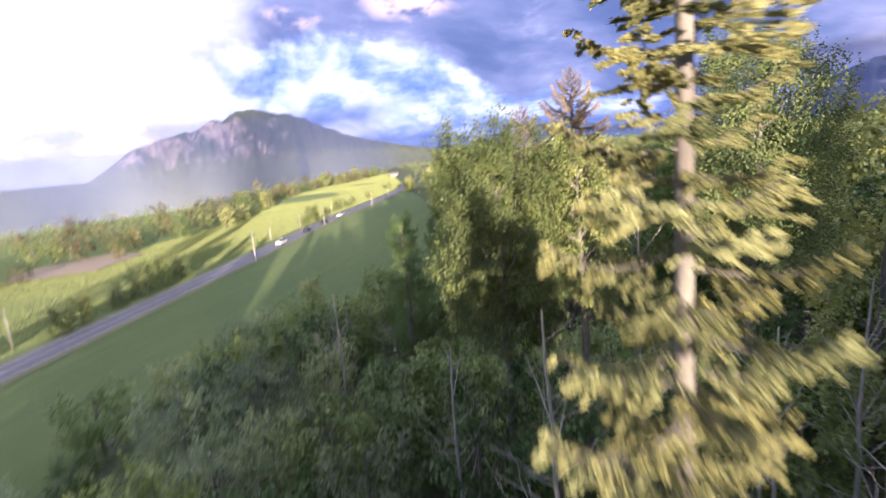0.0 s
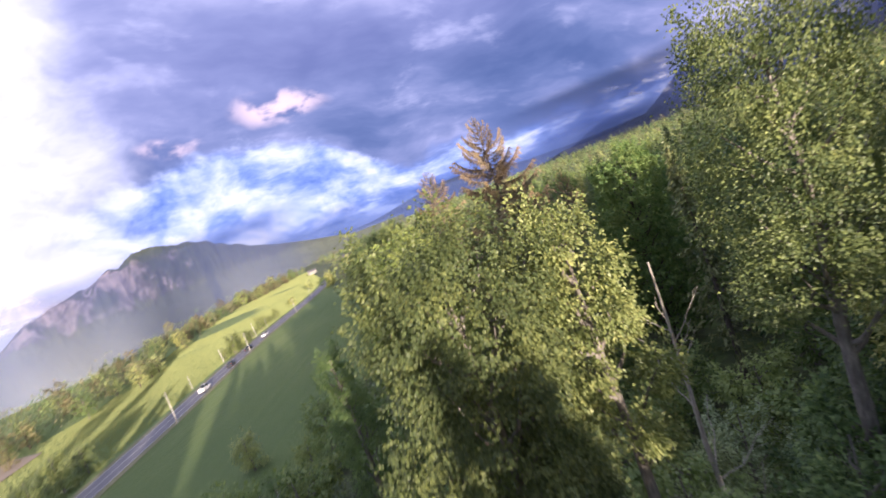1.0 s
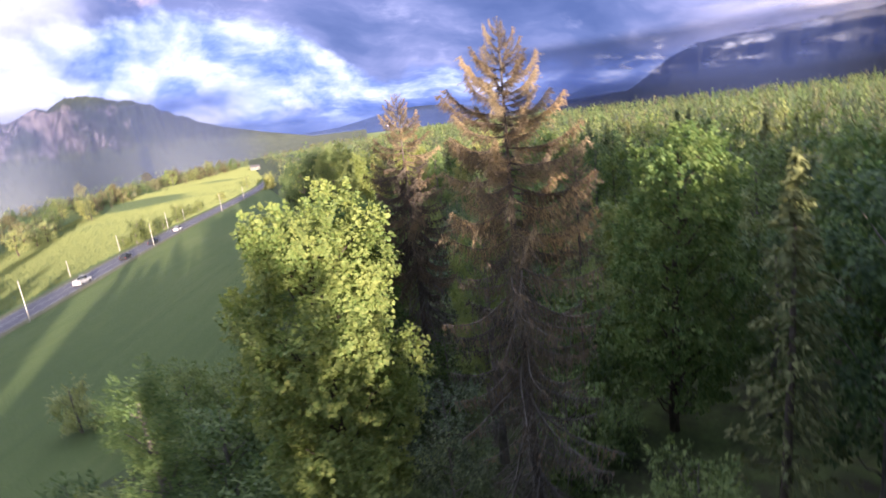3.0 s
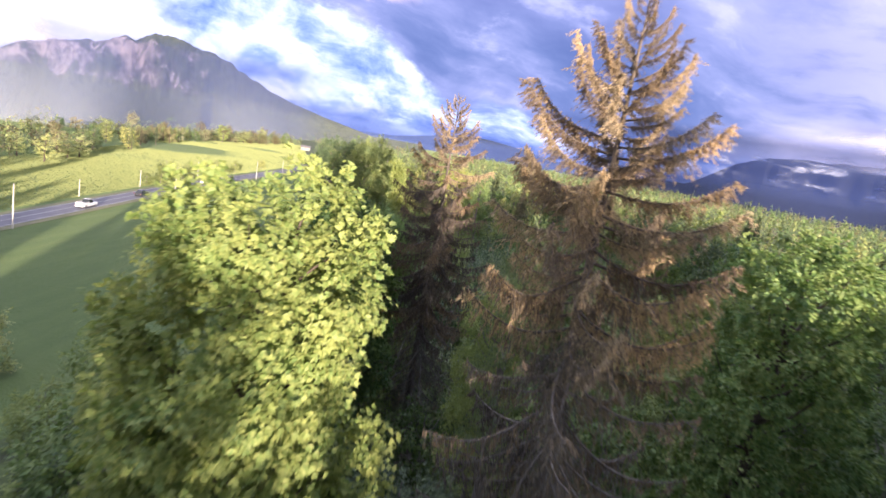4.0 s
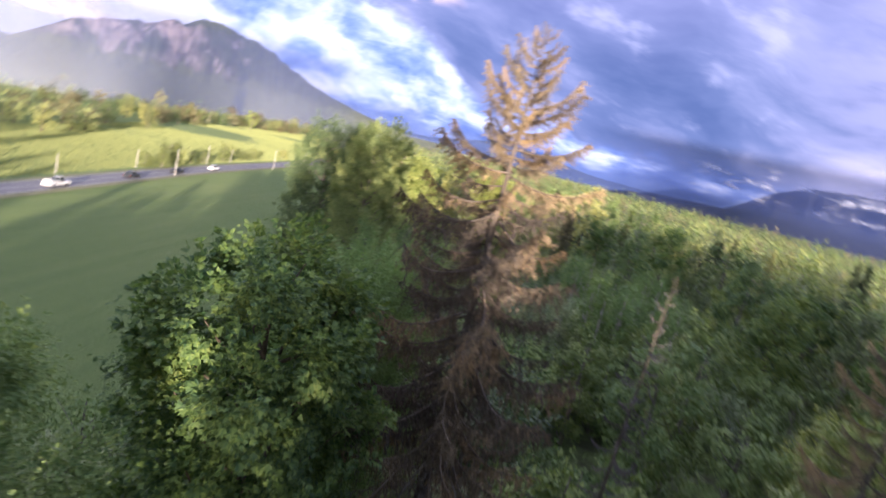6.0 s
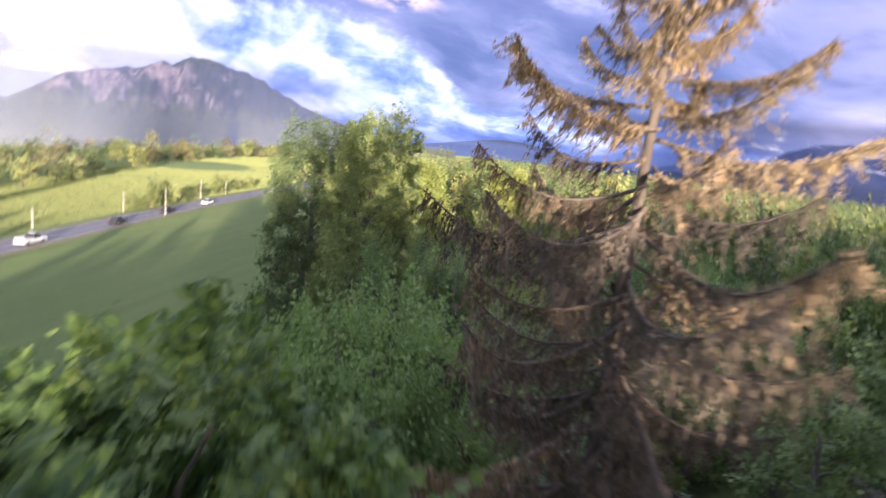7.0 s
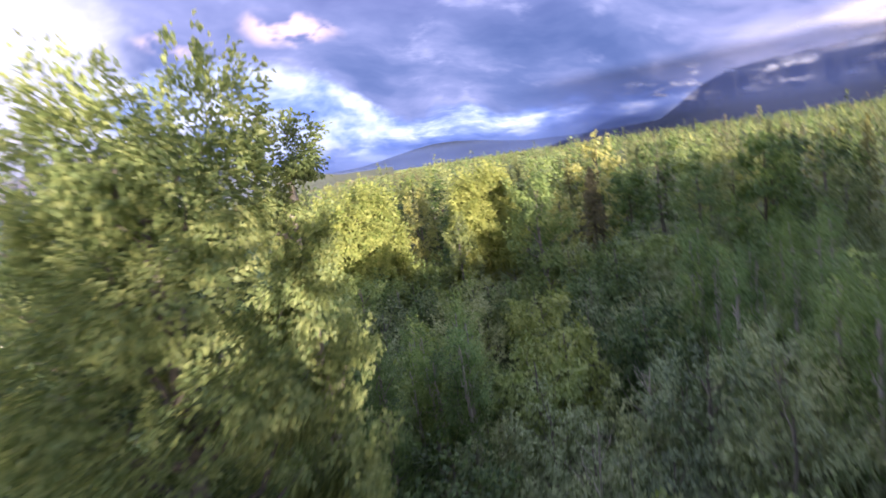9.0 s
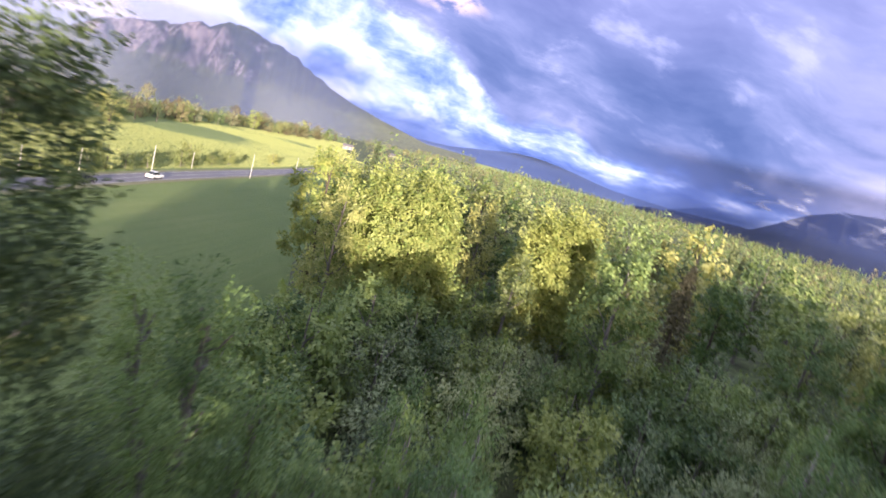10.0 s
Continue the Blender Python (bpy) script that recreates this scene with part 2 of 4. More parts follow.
n.link(n.mix(n.math("MULTIPLY", blade, 0.6), col, (0.060, 0.115, 0.022)), shader.inputs["Base Color"])
shader.inputs["Sheen Weight"].default_value = 0.16
shader.inputs["Sheen Roughness"].default_value = 0.6
shader.inputs["Sheen Tint"].default_value = (0.62, 0.72, 0.25, 1)
bump(n, shader, n.noise(place, 3.2, 4.0, 0.7), 1.0, 0.4)

floor_mat, n, shader, o = material("forest_floor", 0.95)
place = n.add("ShaderNodeTexCoord").outputs["Object"]
f = n.noise(place, 0.35, 7.0, 0.65)
n.link(n.ramp(f, [(0.35, (0.045, 0.042, 0.026)), (0.5, (0.070, 0.095, 0.032)), (0.65, (0.11, 0.155, 0.045))]), shader.inputs["Base Color"])
bump(n, shader, f, 0.8, 0.5)

asphalt, n, shader, o = material("asphalt", 0.75)
place = n.add("ShaderNodeTexCoord").outputs["Object"]
f = n.noise(place, 0.4, 4.0)
g = n.noise(place, 60.0, 3.0)
n.link(n.mix(n.math("MULTIPLY", g, 0.4), n.ramp(f, [(0.3, (0.10, 0.095, 0.105)), (0.7, (0.16, 0.152, 0.165))]), (0.20, 0.195, 0.20)), shader.inputs["Base Color"])
gravel, n, shader, o = material("gravel", 0.95)
place = n.add("ShaderNodeTexCoord").outputs["Object"]
f = n.noise(place, 1.3, 6.0, 0.7)
n.link(n.ramp(f, [(0.3, (0.20, 0.17, 0.10)), (0.5, (0.16, 0.17, 0.07)), (0.7, (0.32, 0.28, 0.20))]), shader.inputs["Base Color"])


def plain(name, color, rough=0.6, metal=0.0):
    m, n, shader, o = material(name, rough)
    place = n.add("ShaderNodeTexCoord").outputs["Object"]
    f = n.noise(place, 3.0, 5.0, 0.6)
    n.link(n.mix(n.math("MULTIPLY", f, 0.35), color, tuple(c * 0.6 for c in color)), shader.inputs["Base Color"])
    shader.inputs["Metallic"].default_value = metal
    return m


paint_line = plain("road_paint", (0.62, 0.60, 0.52))
pole_wood = plain("pole_wood", (0.48, 0.46, 0.43), 0.85)
white_car = plain("white_car_paint", (0.75, 0.75, 0.76), 0.25)
dark_car = plain("dark_car_paint", (0.035, 0.037, 0.045), 0.25)
tyre_rubber = plain("tyre_rubber", (0.02, 0.02, 0.02), 0.8)
car_glass = plain("car_glass", (0.03, 0.035, 0.04), 0.08)
steel = plain("steel", (0.45, 0.45, 0.46), 0.35, 0.9)
lamp_red = plain("lamp_red", (0.45, 0.03, 0.02), 0.3)
house_wall = plain("house_wall", (0.30, 0.29, 0.27), 0.8)
house_roof = plain("house_roof", (0.14, 0.13, 0.135), 0.8)
bare_soil = plain("bare_soil", (0.36, 0.28, 0.19), 0.95)


def mountain_material(name, rock_a, rock_b, wood_a, wood_b, rock_share):
    m, n, shader, o = material(name, 0.95)
    place = n.add("ShaderNodeTexCoord").outputs["Object"]
    ribs = n.noise(n.vmath("MULTIPLY", place, (1, 1, 0.55)), 0.0065, 9.0, 0.70, 0.5)
    broad = n.noise(place, 0.0032, 5.0, 0.6, 0.4)
    trees = n.noise(place, 0.05, 6.0, 0.7)
    rock = n.ramp(ribs, [(0.36, rock_a), (0.62, rock_b)])
    wood = n.ramp(trees, [(0.35, wood_a), (0.65, wood_b)])
    geo = n.add("ShaderNodeNewGeometry")
    sep = n.add("ShaderNodeSeparateXYZ")
    n.link(geo.outputs["Normal"], sep.inputs[0])
    steep = n.math("ADD", n.smooth(sep.outputs["Z"], 0.93, 0.70), n.math("MULTIPLY", n.math("SUBTRACT", broad, 0.5), 1.6))
    steep = n.math("ADD", steep, n.math("MULTIPLY", n.math("SUBTRACT", ribs, 0.5), 1.2))
    n.link(n.mix(n.smooth(steep, 1.0 - rock_share, 1.35 - rock_share), wood, rock), shader.inputs["Base Color"])
    bump(n, shader, ribs, 0.9, 30.0)
    return m


cliff_mat, n, shader, o = material("cliff_rock", 0.95)
place = n.add("ShaderNodeTexCoord").outputs["Object"]
at = n.add("ShaderNodeSeparateXYZ")
n.link(place, at.inputs[0])
ratio = n.math("DIVIDE", at.outputs[0], at.outputs[1])
across = n.add("ShaderNodeCombineXYZ")
n.link(n.math("MULTIPLY", ratio, 2100.0), across.inputs[0])
n.link(n.math("MULTIPLY", n.vmath("LENGTH", n.vmath("MULTIPLY", place, (1.0, 1.0, 0.0))), 0.12), across.inputs[1])
n.link(at.outputs[2], across.inputs[2])
cracks = n.noise(n.vmath("MULTIPLY", across.outputs[0], (1, 1, 0.34)), 0.020, 8.0, 0.66, 0.9)
blocks = n.noise(n.vmath("MULTIPLY", across.outputs[0], (1, 1, 0.7)), 0.0075, 6.0, 0.6, 0.6)
trees = n.noise(across.outputs[0], 0.05, 6.0, 0.7)
stone = n.ramp(n.math("ADD", n.math("MULTIPLY", cracks, 0.65), n.math("MULTIPLY", blocks, 0.35)), [(0.38, (0.050, 0.050, 0.065)), (0.49, (0.165, 0.145, 0.158)), (0.58, (0.42, 0.35, 0.34))])
slope_wood = n.ramp(trees, [(0.35, (0.035, 0.050, 0.036)), (0.65, (0.075, 0.095, 0.055))])
grass = n.ramp(trees, [(0.35, (0.11, 0.13, 0.070)), (0.65, (0.18, 0.20, 0.10))])
band = n.math("MULTIPLY", n.smooth(at.outputs[2], 25.0, 75.0), n.smooth(at.outputs[2], 330.0, 210.0))
band = n.math("MULTIPLY", band, n.math("MULTIPLY", n.smooth(ratio, -0.48, -0.60), n.smooth(ratio, -1.15, -0.92)))
bare = n.smooth(n.math("ADD", n.math("MULTIPLY", band, 0.42), n.math("ADD", n.math("MULTIPLY", blocks, 1.5), n.math("MULTIPLY", cracks, 0.7))), 1.37, 1.63)
col = n.mix(n.smooth(n.math("ADD", at.outputs[2], n.math("MULTIPLY", blocks, 120.0)), 160.0, 90.0), slope_wood, grass)
n.link(n.mix(bare, col, stone), shader.inputs["Base Color"])
bump(n, shader, cracks, 0.8, 22.0)
# wooded slope with the cloud shadow put into its near-black colour
shaded_mountain = mountain_material("cloud_shaded_slope", (0.012, 0.016, 0.022), (0.026, 0.030, 0.036), (0.006, 0.010, 0.014), (0.014, 0.020, 0.022), 0.0)

# ---- geometry helpers ----
rng = np.random.default_rng(7)


def mesh_np(name, verts, faces, mats, smooth=False, index=None):
    """A mesh from arrays: verts (n, 3), faces (m, 3 or 4)."""
    verts, faces = np.asarray(verts, np.float32), np.asarray(faces, np.int32)
    me = bpy.data.meshes.new(name)
    k = faces.shape[1]
    me.vertices.add(len(verts))
    me.vertices.foreach_set("co", verts.ravel())
    me.loops.add(faces.size)
    me.loops.foreach_set("vertex_index", faces.ravel())
    me.polygons.add(len(faces))
    me.polygons.foreach_set("loop_start", np.arange(0, faces.size, k, dtype=np.int32))
    me.polygons.foreach_set("use_smooth", np.full(len(faces), smooth))
    if index is not None:
        me.polygons.foreach_set("material_index", np.asarray(index, np.int32))
    for mat in mats if isinstance(mats, (list, tuple)) else [mats]:
        me.materials.append(mat)
    me.update(calc_edges=True)
    return me


def join(parts):
    """Several (verts, faces) of the same face size as one."""
    vs, fs, base = [], [], 0
    for v, f in parts:
        vs.append(v)
        fs.append(np.asarray(f) + base)
        base += len(v)
    return np.concatenate(vs), np.concatenate(fs)


def tube(path, radii, sides=6):
    """Quads of a tapered tube along a path."""
    path, radii = np.asarray(path, float), np.asarray(radii, float)
    tang = np.gradient(path, axis=0)
    tang /= np.linalg.norm(tang, axis=1, keepdims=True) + 1e-9
    ref = np.where(np.abs(tang[:, 2:3]) > 0.85, [[1.0, 0, 0]], [[0, 0, 1.0]])
    u = np.cross(tang, ref)
    u /= np.linalg.norm(u, axis=1, keepdims=True) + 1e-9
    v = np.cross(tang, u)
    a = np.linspace(0, 2 * np.pi, sides, endpoint=False)
    ring = np.cos(a)[None, :, None] * u[:, None] + np.sin(a)[None, :, None] * v[:, None]
    verts = (path[:, None] + ring * radii[:, None, None]).reshape(-1, 3)
    i = np.arange(len(path) - 1)[:, None] * sides
    j = np.arange(sides)[None]
    k = (j + 1) % sides
    faces = np.stack([i + j, i + k, i + sides + k, i + sides + j], -1).reshape(-1, 4)
    return verts, faces


def unit(a):
    return a / (np.linalg.norm(a, axis=-1, keepdims=True) + 1e-9)


def leaves(places, heading, size, wide=0.8, fold=0.18, fine="", face=None, small=False):
    """A leaf at each place, pointing along heading and turned to face: a folded diamond, a rounder blade of two halves (fine), a hand of three lobes ("palm"), or a three-cornered one (small)."""
    m = len(places)
    heading = unit(heading)
    side = unit(np.cross(heading, unit(rng.normal(size=(m, 3)) if face is None else unit(face) + rng.normal(0, 0.30, (m, 3)))))
    top = np.cross(side, heading)
    top *= np.where(top[:, 2:3] < 0, -1.0, 1.0) if face is None else np.sign(np.sum(top * face, 1, keepdims=True) + 1e-6)
    s = np.broadcast_to(size, (m,))[:, None]
    base = places - heading * s * 0.5
    tip = places + heading * s * 0.5 - top * s * fold
    if small:
        verts = np.stack([base + side * s * wide * 0.5, base - side * s * wide * 0.5, tip], 1).reshape(-1, 3)
        return verts, np.arange(3 * m).reshape(-1, 3)
    if fine == "palm":
        def at_(across, along, lift):
            return places + side * s * wide * across + heading * s * along + top * s * lift
        lobes_ = [(base, at_(0.15, 0.12, 0.04), tip, at_(-0.15, 0.12, 0.04))]
        for sgn in (1, -1):
            lobes_.append((base, at_(0.36 * sgn, -0.30, 0.10), at_(0.56 * sgn, 0.16, -0.02), at_(0.15 * sgn, 0.12, 0.04)))
        verts = np.stack([q for lobe in lobes_ for q in lobe], 1).reshape(-1, 3)
        return verts, np.arange(12 * m).reshape(-1, 4)
    if fine:
        rows_ = []
        for sgn in (1, -1):
            for u in (-0.22, 0.2):
                rows_.append(places + heading * s * u + side * s * wide * 0.5 * sgn * (1.0 if u < 0 else 0.86) + top * s * fold)
        verts = np.stack([base, rows_[2], rows_[3], tip, rows_[1], rows_[0]], 1).reshape(-1, 3)
        i = np.arange(m)[:, None] * 6
        return verts, np.concatenate([i + [0, 1, 2, 3], i + [0, 3, 4, 5]], 0)
    left = places + side * s * wide * 0.5 + top * s * fold
    right = places - side * s * wide * 0.5 + top * s * fold
    verts = np.stack([base, right, tip, left], 1).reshape(-1, 3)
    return verts, np.arange(4 * m).reshape(-1, 4)


def part(name, data, parent, label="", m=None):
    """One mesh under a thing or part. data: a mesh."""
    ob = new(name, data)
    ob.parent = parent
    if m is not None:
        ob.matrix_basis = m
    if label:
        ob["label"] = label
    return ob


def thing(name, label, category, m, group="", kind=""):
    ob = new(name)
    ob.empty_display_size = 0.5
    ob.matrix_basis = m
    return tagged(ob, label, category, group, kind)


def spot(x, y, z=0.0, turn=0.0, sx=1.0, sz=1.0):
    return Matrix.LocRotScale((x, y, z), Euler((0, 0, turn)), (sx, sx, sz))


# ---- ground, road, mountains ----
EDGE = [(-190, -26), (-40, -34), (0, -41), (26, -42), (40, -31), (58, -25), (75, -25), (95, -27), (115, -28), (135, -32), (160, -42), (200, -52), (260, -72), (320, -95), (420, -128), (600, -190), (900, -300)]


def edge_x(y):
    """Where the meadow meets the wood."""
    return float(np.interp(y, [e[0] for e in EDGE], [e[1] for e in EDGE]))


ROAD = [(-300, -42), (-120, -57), (-40, -67), (20, -73.5), (60, -78), (100, -82), (140, -87.5), (180, -92.5), (230, -95.8), (280, -98.5), (340, -104.5), (400, -116), (500, -146), (700, -215), (1000, -320)]


def road_x(y):
    ys, xs = [r[0] for r in ROAD], [r[1] for r in ROAD]
    return float(np.mean([np.interp(y + d, ys, xs) for d in (-25, -12, 0, 12, 25)]))


def ground_height(x, y):
    return 0.35 * noise.noise((x * 0.02, y * 0.02, 0)) * min(1.0, max(0.0, (abs(x - road_x(y)) - 6) / 20)) if abs(x) < 400 and abs(y) < 700 else 0.0


def build_ground():
    xs = np.unique(np.concatenate([np.linspace(-4900, -400, 12), np.linspace(-400, 200, 76), np.linspace(200, 4900, 12)]))
    ys = np.unique(np.concatenate([np.linspace(-4900, -200, 12), np.linspace(-200, 700, 91), np.linspace(700, 4900, 12)]))
    verts = [(x, y, ground_height(x, y)) for y in ys for x in xs]
    i = np.arange(len(ys) - 1)[:, None] * len(xs)
    j = np.arange(len(xs) - 1)[None]
    f = np.stack([i + j, i + j + 1, i + j + 1 + len(xs), i + j + len(xs)], -1).reshape(-1, 4)
    tagged(new("ground", mesh_np("ground", verts, f, meadow, True)), "flat green meadow with mowing marks reaching the horizon", "ground", kind="structure")
    # wood floor, laid just above the sheet
    ys = np.linspace(-190, 900, 60)
    cols = np.linspace(0, 1, 9)
    verts = []
    for y in ys:
        x0 = edge_x(y) + 1.5 * noise.noise((y * 0.09, 3, 0))
        verts += [(x0 + (400 - x0) * c ** 2, y, ground_height(x0 + (400 - x0) * c ** 2, y) + 0.18 + 0.6 * min(c * 12, 1)) for c in cols]
    i = np.arange(len(ys) - 1)[:, None] * 9
    j = np.arange(8)[None]
    f = np.stack([i + j, i + j + 1, i + j + 10, i + j + 9], -1).reshape(-1, 4)
    tagged(new("forest_floor", mesh_np("forest_floor", verts, f, floor_mat, True)), "dark forest floor of leaf litter and low green growth", "forest floor", kind="structure")


def strip(name, y0, y1, step, inner, outer, z, mat, label, category):
    """A ribbon that follows the road, between two offsets from its middle."""
    ys = np.arange(y0, y1 + step, step)
    verts = []
    for y in ys:
        x = road_x(y)
        verts += [(x + inner, y, z), (x + outer, y, z)]
    i = np.arange(len(ys) - 1)[:, None] * 2
    f = np.concatenate([i, i + 1, i + 3, i + 2], 1)
    return tagged(new(name, mesh_np(name, verts, f, mat)), label, category, kind="structure")


build_ground()
strip("road_shoulder", -300, 900, 10, -4.7, 4.6, 0.10, gravel, "dry grassy gravel shoulder beside the road", "shoulder")
strip("road", -300, 900, 10, -3.0, 3.0, 0.16, asphalt, "two-lane grey asphalt country road along the meadow", "road")
for off, lab in ((-2.75, "white edge line painted on asphalt"), (2.62, "white edge line painted on asphalt"), (-0.06, "worn centre line painted on asphalt")):
    strip("road_marking", -200, 700, 10, off, off + 0.13, 0.166, paint_line, lab, "road marking")


FOOT = [(-80, 380), (-60, 380), (-45, 420), (-36, 480), (-27, 700), (-22, 800), (-16, 1050), (-8, 1500)]


def foot_r(a):
    """How far off the western mountain's foot lies, by azimuth."""
    return float(np.interp(a, [q[0] for q in FOOT], [q[1] for q in FOOT]))


def build_mountain(name, label, mat, ridge, near, far, rough, seed, base=0.0):
    """A range in polar rings round the valley; ridge: (azimuth, elevation angle) of its skyline."""
    az = np.linspace(ridge[0][0], ridge[-1][0], 420)
    el = np.interp(az, [r[0] for r in ridge], [r[1] for r in ridge])
    el = el + np.array([rough * 0.55 * noise.fractal(Vector((a * 0.9, seed, 2.0)), 1.0, 2.0, 4) * max(0.0, min(1.0, (e - 1.0) / 3)) for a, e in zip(az, el)])
    rings = np.concatenate([np.linspace(0, 1, 70), [1.05, 1.12, 1.2]])
    verts = []
    for s in rings:
        for a, e in zip(az, el):
            near_ = near or foot_r(a)
            r = near_ + (far - near_) * s
            top = max(0.0, math.tan(radians(e)) * far)
            q = noise.fractal(Vector((a * 0.45, s * 0.7, seed)), 0.9, 2.1, 6)
            rib = noise.ridged_multi_fractal(Vector((a * 0.55 + 0.5 * q, s * 2.2, seed + 5)), 1.0, 2.0, 5, 1.0, 2.0)
            if s <= 1:
                h = top * (s ** 1.5 * (1 - rough) + rough * (s ** 0.8 if s > 0.55 else s ** 2.2 * 2.3))
                if not near:
                    h = top * float(np.interp(s, [0, 0.35, 0.55, 0.70, 0.84, 1.0], [0, 0.03, 0.10, 0.46, 0.84, 1.0]))
                fine_rib = noise.ridged_multi_fractal(Vector((a * 1.3 + 0.6 * q, s * 3.5, seed + 11)), 1.0, 2.0, 4, 1.0, 2.0)
                h += top * 0.05 * rough * (fine_rib - 1.0) * max(0.0, math.sin(math.pi * min(1.0, max(0.0, (s - 0.45) / 0.55))))
                h += top * (0.10 * q * max(0.0, min(1.0, (s - 0.35) / 0.3)) + 0.07 * (rib - 1.0) * rough * 2 * max(0.0, min(1.0, (s - 0.3) / 0.3))) * math.sin(math.pi * min(1, s)) + top * 0.025 * q * s
            else:
                h = top * (1 - (s - 1) * 3)
            verts.append((math.sin(radians(a)) * r, 27 + math.cos(radians(a)) * r, base + h + 26 * s))
    w_ = len(az)
    i = np.arange(len(rings) - 1)[:, None] * w_
    j = np.arange(w_ - 1)[None]
    f = np.stack([i + j, i + j + w_, i + j + w_ + 1, i + j + 1], -1).reshape(-1, 4)
    tagged(new(name, mesh_np(name, verts, f, mat, True)), label, "mountain", kind="structure")


build_mountain("mountain", "broad mountain with pale cliffs and wooded foot", cliff_mat,
               [(-75, -2.0), (-60, -2.0), (-50, -1.4), (-46, -0.3), (-43.5, 1.35), (-41.5, 2.75), (-39.6, 3.3), (-37.6, 3.7), (-35.6, 4.15), (-34.2, 5.0), (-33.4, 4.75), (-32, 5.6), (-29.8, 5.4), (-27.6, 5.0), (-25.6, 4.5), (-24, 3.5), (-21.6, 2.5), (-19.4, 1.75), (-16, 0.92), (-11, -0.08), (-6, -0.28)],
               None, 3300, 0.45, 1.0)
# ridge and right-hand slope share the colour darkened for cloud shadow
build_mountain("mountain_ridge", "low dark blue wooded ridge far up the valley", shaded_mountain,
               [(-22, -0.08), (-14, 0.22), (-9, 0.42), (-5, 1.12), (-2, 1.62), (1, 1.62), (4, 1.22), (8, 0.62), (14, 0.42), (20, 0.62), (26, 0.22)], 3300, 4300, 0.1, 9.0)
build_mountain("mountain_slope", "wooded mountainside coloured dark for cloud shadow, with its top in cloud", shaded_mountain,
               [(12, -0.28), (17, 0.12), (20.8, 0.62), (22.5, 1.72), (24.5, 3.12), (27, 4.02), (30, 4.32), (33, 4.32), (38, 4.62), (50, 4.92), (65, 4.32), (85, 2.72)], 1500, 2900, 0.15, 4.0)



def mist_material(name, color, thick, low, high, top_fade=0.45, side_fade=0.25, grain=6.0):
    """A see-through sheet tinted as mist or haze: thickest in its middle, torn by noise between low and high."""
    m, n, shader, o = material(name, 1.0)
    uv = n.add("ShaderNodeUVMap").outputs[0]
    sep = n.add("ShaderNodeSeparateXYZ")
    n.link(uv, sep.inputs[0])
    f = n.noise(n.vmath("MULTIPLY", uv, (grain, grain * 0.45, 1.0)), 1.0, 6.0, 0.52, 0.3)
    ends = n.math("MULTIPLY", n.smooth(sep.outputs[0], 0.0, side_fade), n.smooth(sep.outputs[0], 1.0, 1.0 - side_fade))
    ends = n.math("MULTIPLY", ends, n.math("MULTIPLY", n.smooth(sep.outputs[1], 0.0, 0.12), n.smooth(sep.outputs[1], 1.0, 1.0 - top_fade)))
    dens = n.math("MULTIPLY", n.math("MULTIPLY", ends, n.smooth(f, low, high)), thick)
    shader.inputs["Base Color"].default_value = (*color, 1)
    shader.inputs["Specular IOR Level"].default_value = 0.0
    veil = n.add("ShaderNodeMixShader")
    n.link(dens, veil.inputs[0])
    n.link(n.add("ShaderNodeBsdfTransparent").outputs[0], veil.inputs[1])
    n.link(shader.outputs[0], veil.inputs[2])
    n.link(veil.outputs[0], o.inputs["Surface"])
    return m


# three haze tints: the air's blue veil is put into the sheets' colour
blue_haze_tint = mist_material("blue_haze_tint", (0.100, 0.135, 0.33), 0.54, -1.0, 0.0, 0.15, 0.10)
ridge_haze_tint = mist_material("ridge_haze_tint", (0.050, 0.080, 0.22), 0.62, -1.0, 0.0, 0.30, 0.12)
dark_haze_tint = mist_material("dark_blue_haze_tint", (0.026, 0.040, 0.125), 0.62, -1.0, 0.0, 0.15, 0.10)
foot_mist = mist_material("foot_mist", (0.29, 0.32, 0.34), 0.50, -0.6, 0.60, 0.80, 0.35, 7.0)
cloud_shreds = mist_material("cloud_shreds", (0.55, 0.60, 0.75), 0.75, 0.50, 0.72, 0.5, 0.2, 11.0)
crest_cloud = mist_material("crest_cloud", (0.58, 0.59, 0.72), 0.75, 0.32, 0.66, 0.4, 0.25, 8.0)


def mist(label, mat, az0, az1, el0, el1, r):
    """A thin sheet hanging before a mountainside, for mist, cloud or tinted haze."""
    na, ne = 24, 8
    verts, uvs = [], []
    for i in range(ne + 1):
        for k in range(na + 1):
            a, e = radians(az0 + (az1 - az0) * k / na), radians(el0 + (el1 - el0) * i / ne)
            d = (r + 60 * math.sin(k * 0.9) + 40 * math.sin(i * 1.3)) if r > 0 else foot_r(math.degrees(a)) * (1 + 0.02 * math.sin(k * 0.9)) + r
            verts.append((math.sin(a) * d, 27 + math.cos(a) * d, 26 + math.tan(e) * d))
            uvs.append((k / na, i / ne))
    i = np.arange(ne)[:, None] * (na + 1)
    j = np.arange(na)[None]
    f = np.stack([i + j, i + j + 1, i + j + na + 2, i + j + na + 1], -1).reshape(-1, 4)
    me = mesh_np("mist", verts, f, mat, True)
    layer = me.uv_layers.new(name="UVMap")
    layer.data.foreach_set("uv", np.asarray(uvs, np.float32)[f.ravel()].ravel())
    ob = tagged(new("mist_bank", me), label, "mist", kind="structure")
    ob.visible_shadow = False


mist("thin sheet tinted as blue evening haze before the cliffs", blue_haze_tint, -80, -15, -7.0, 6.4, -25)
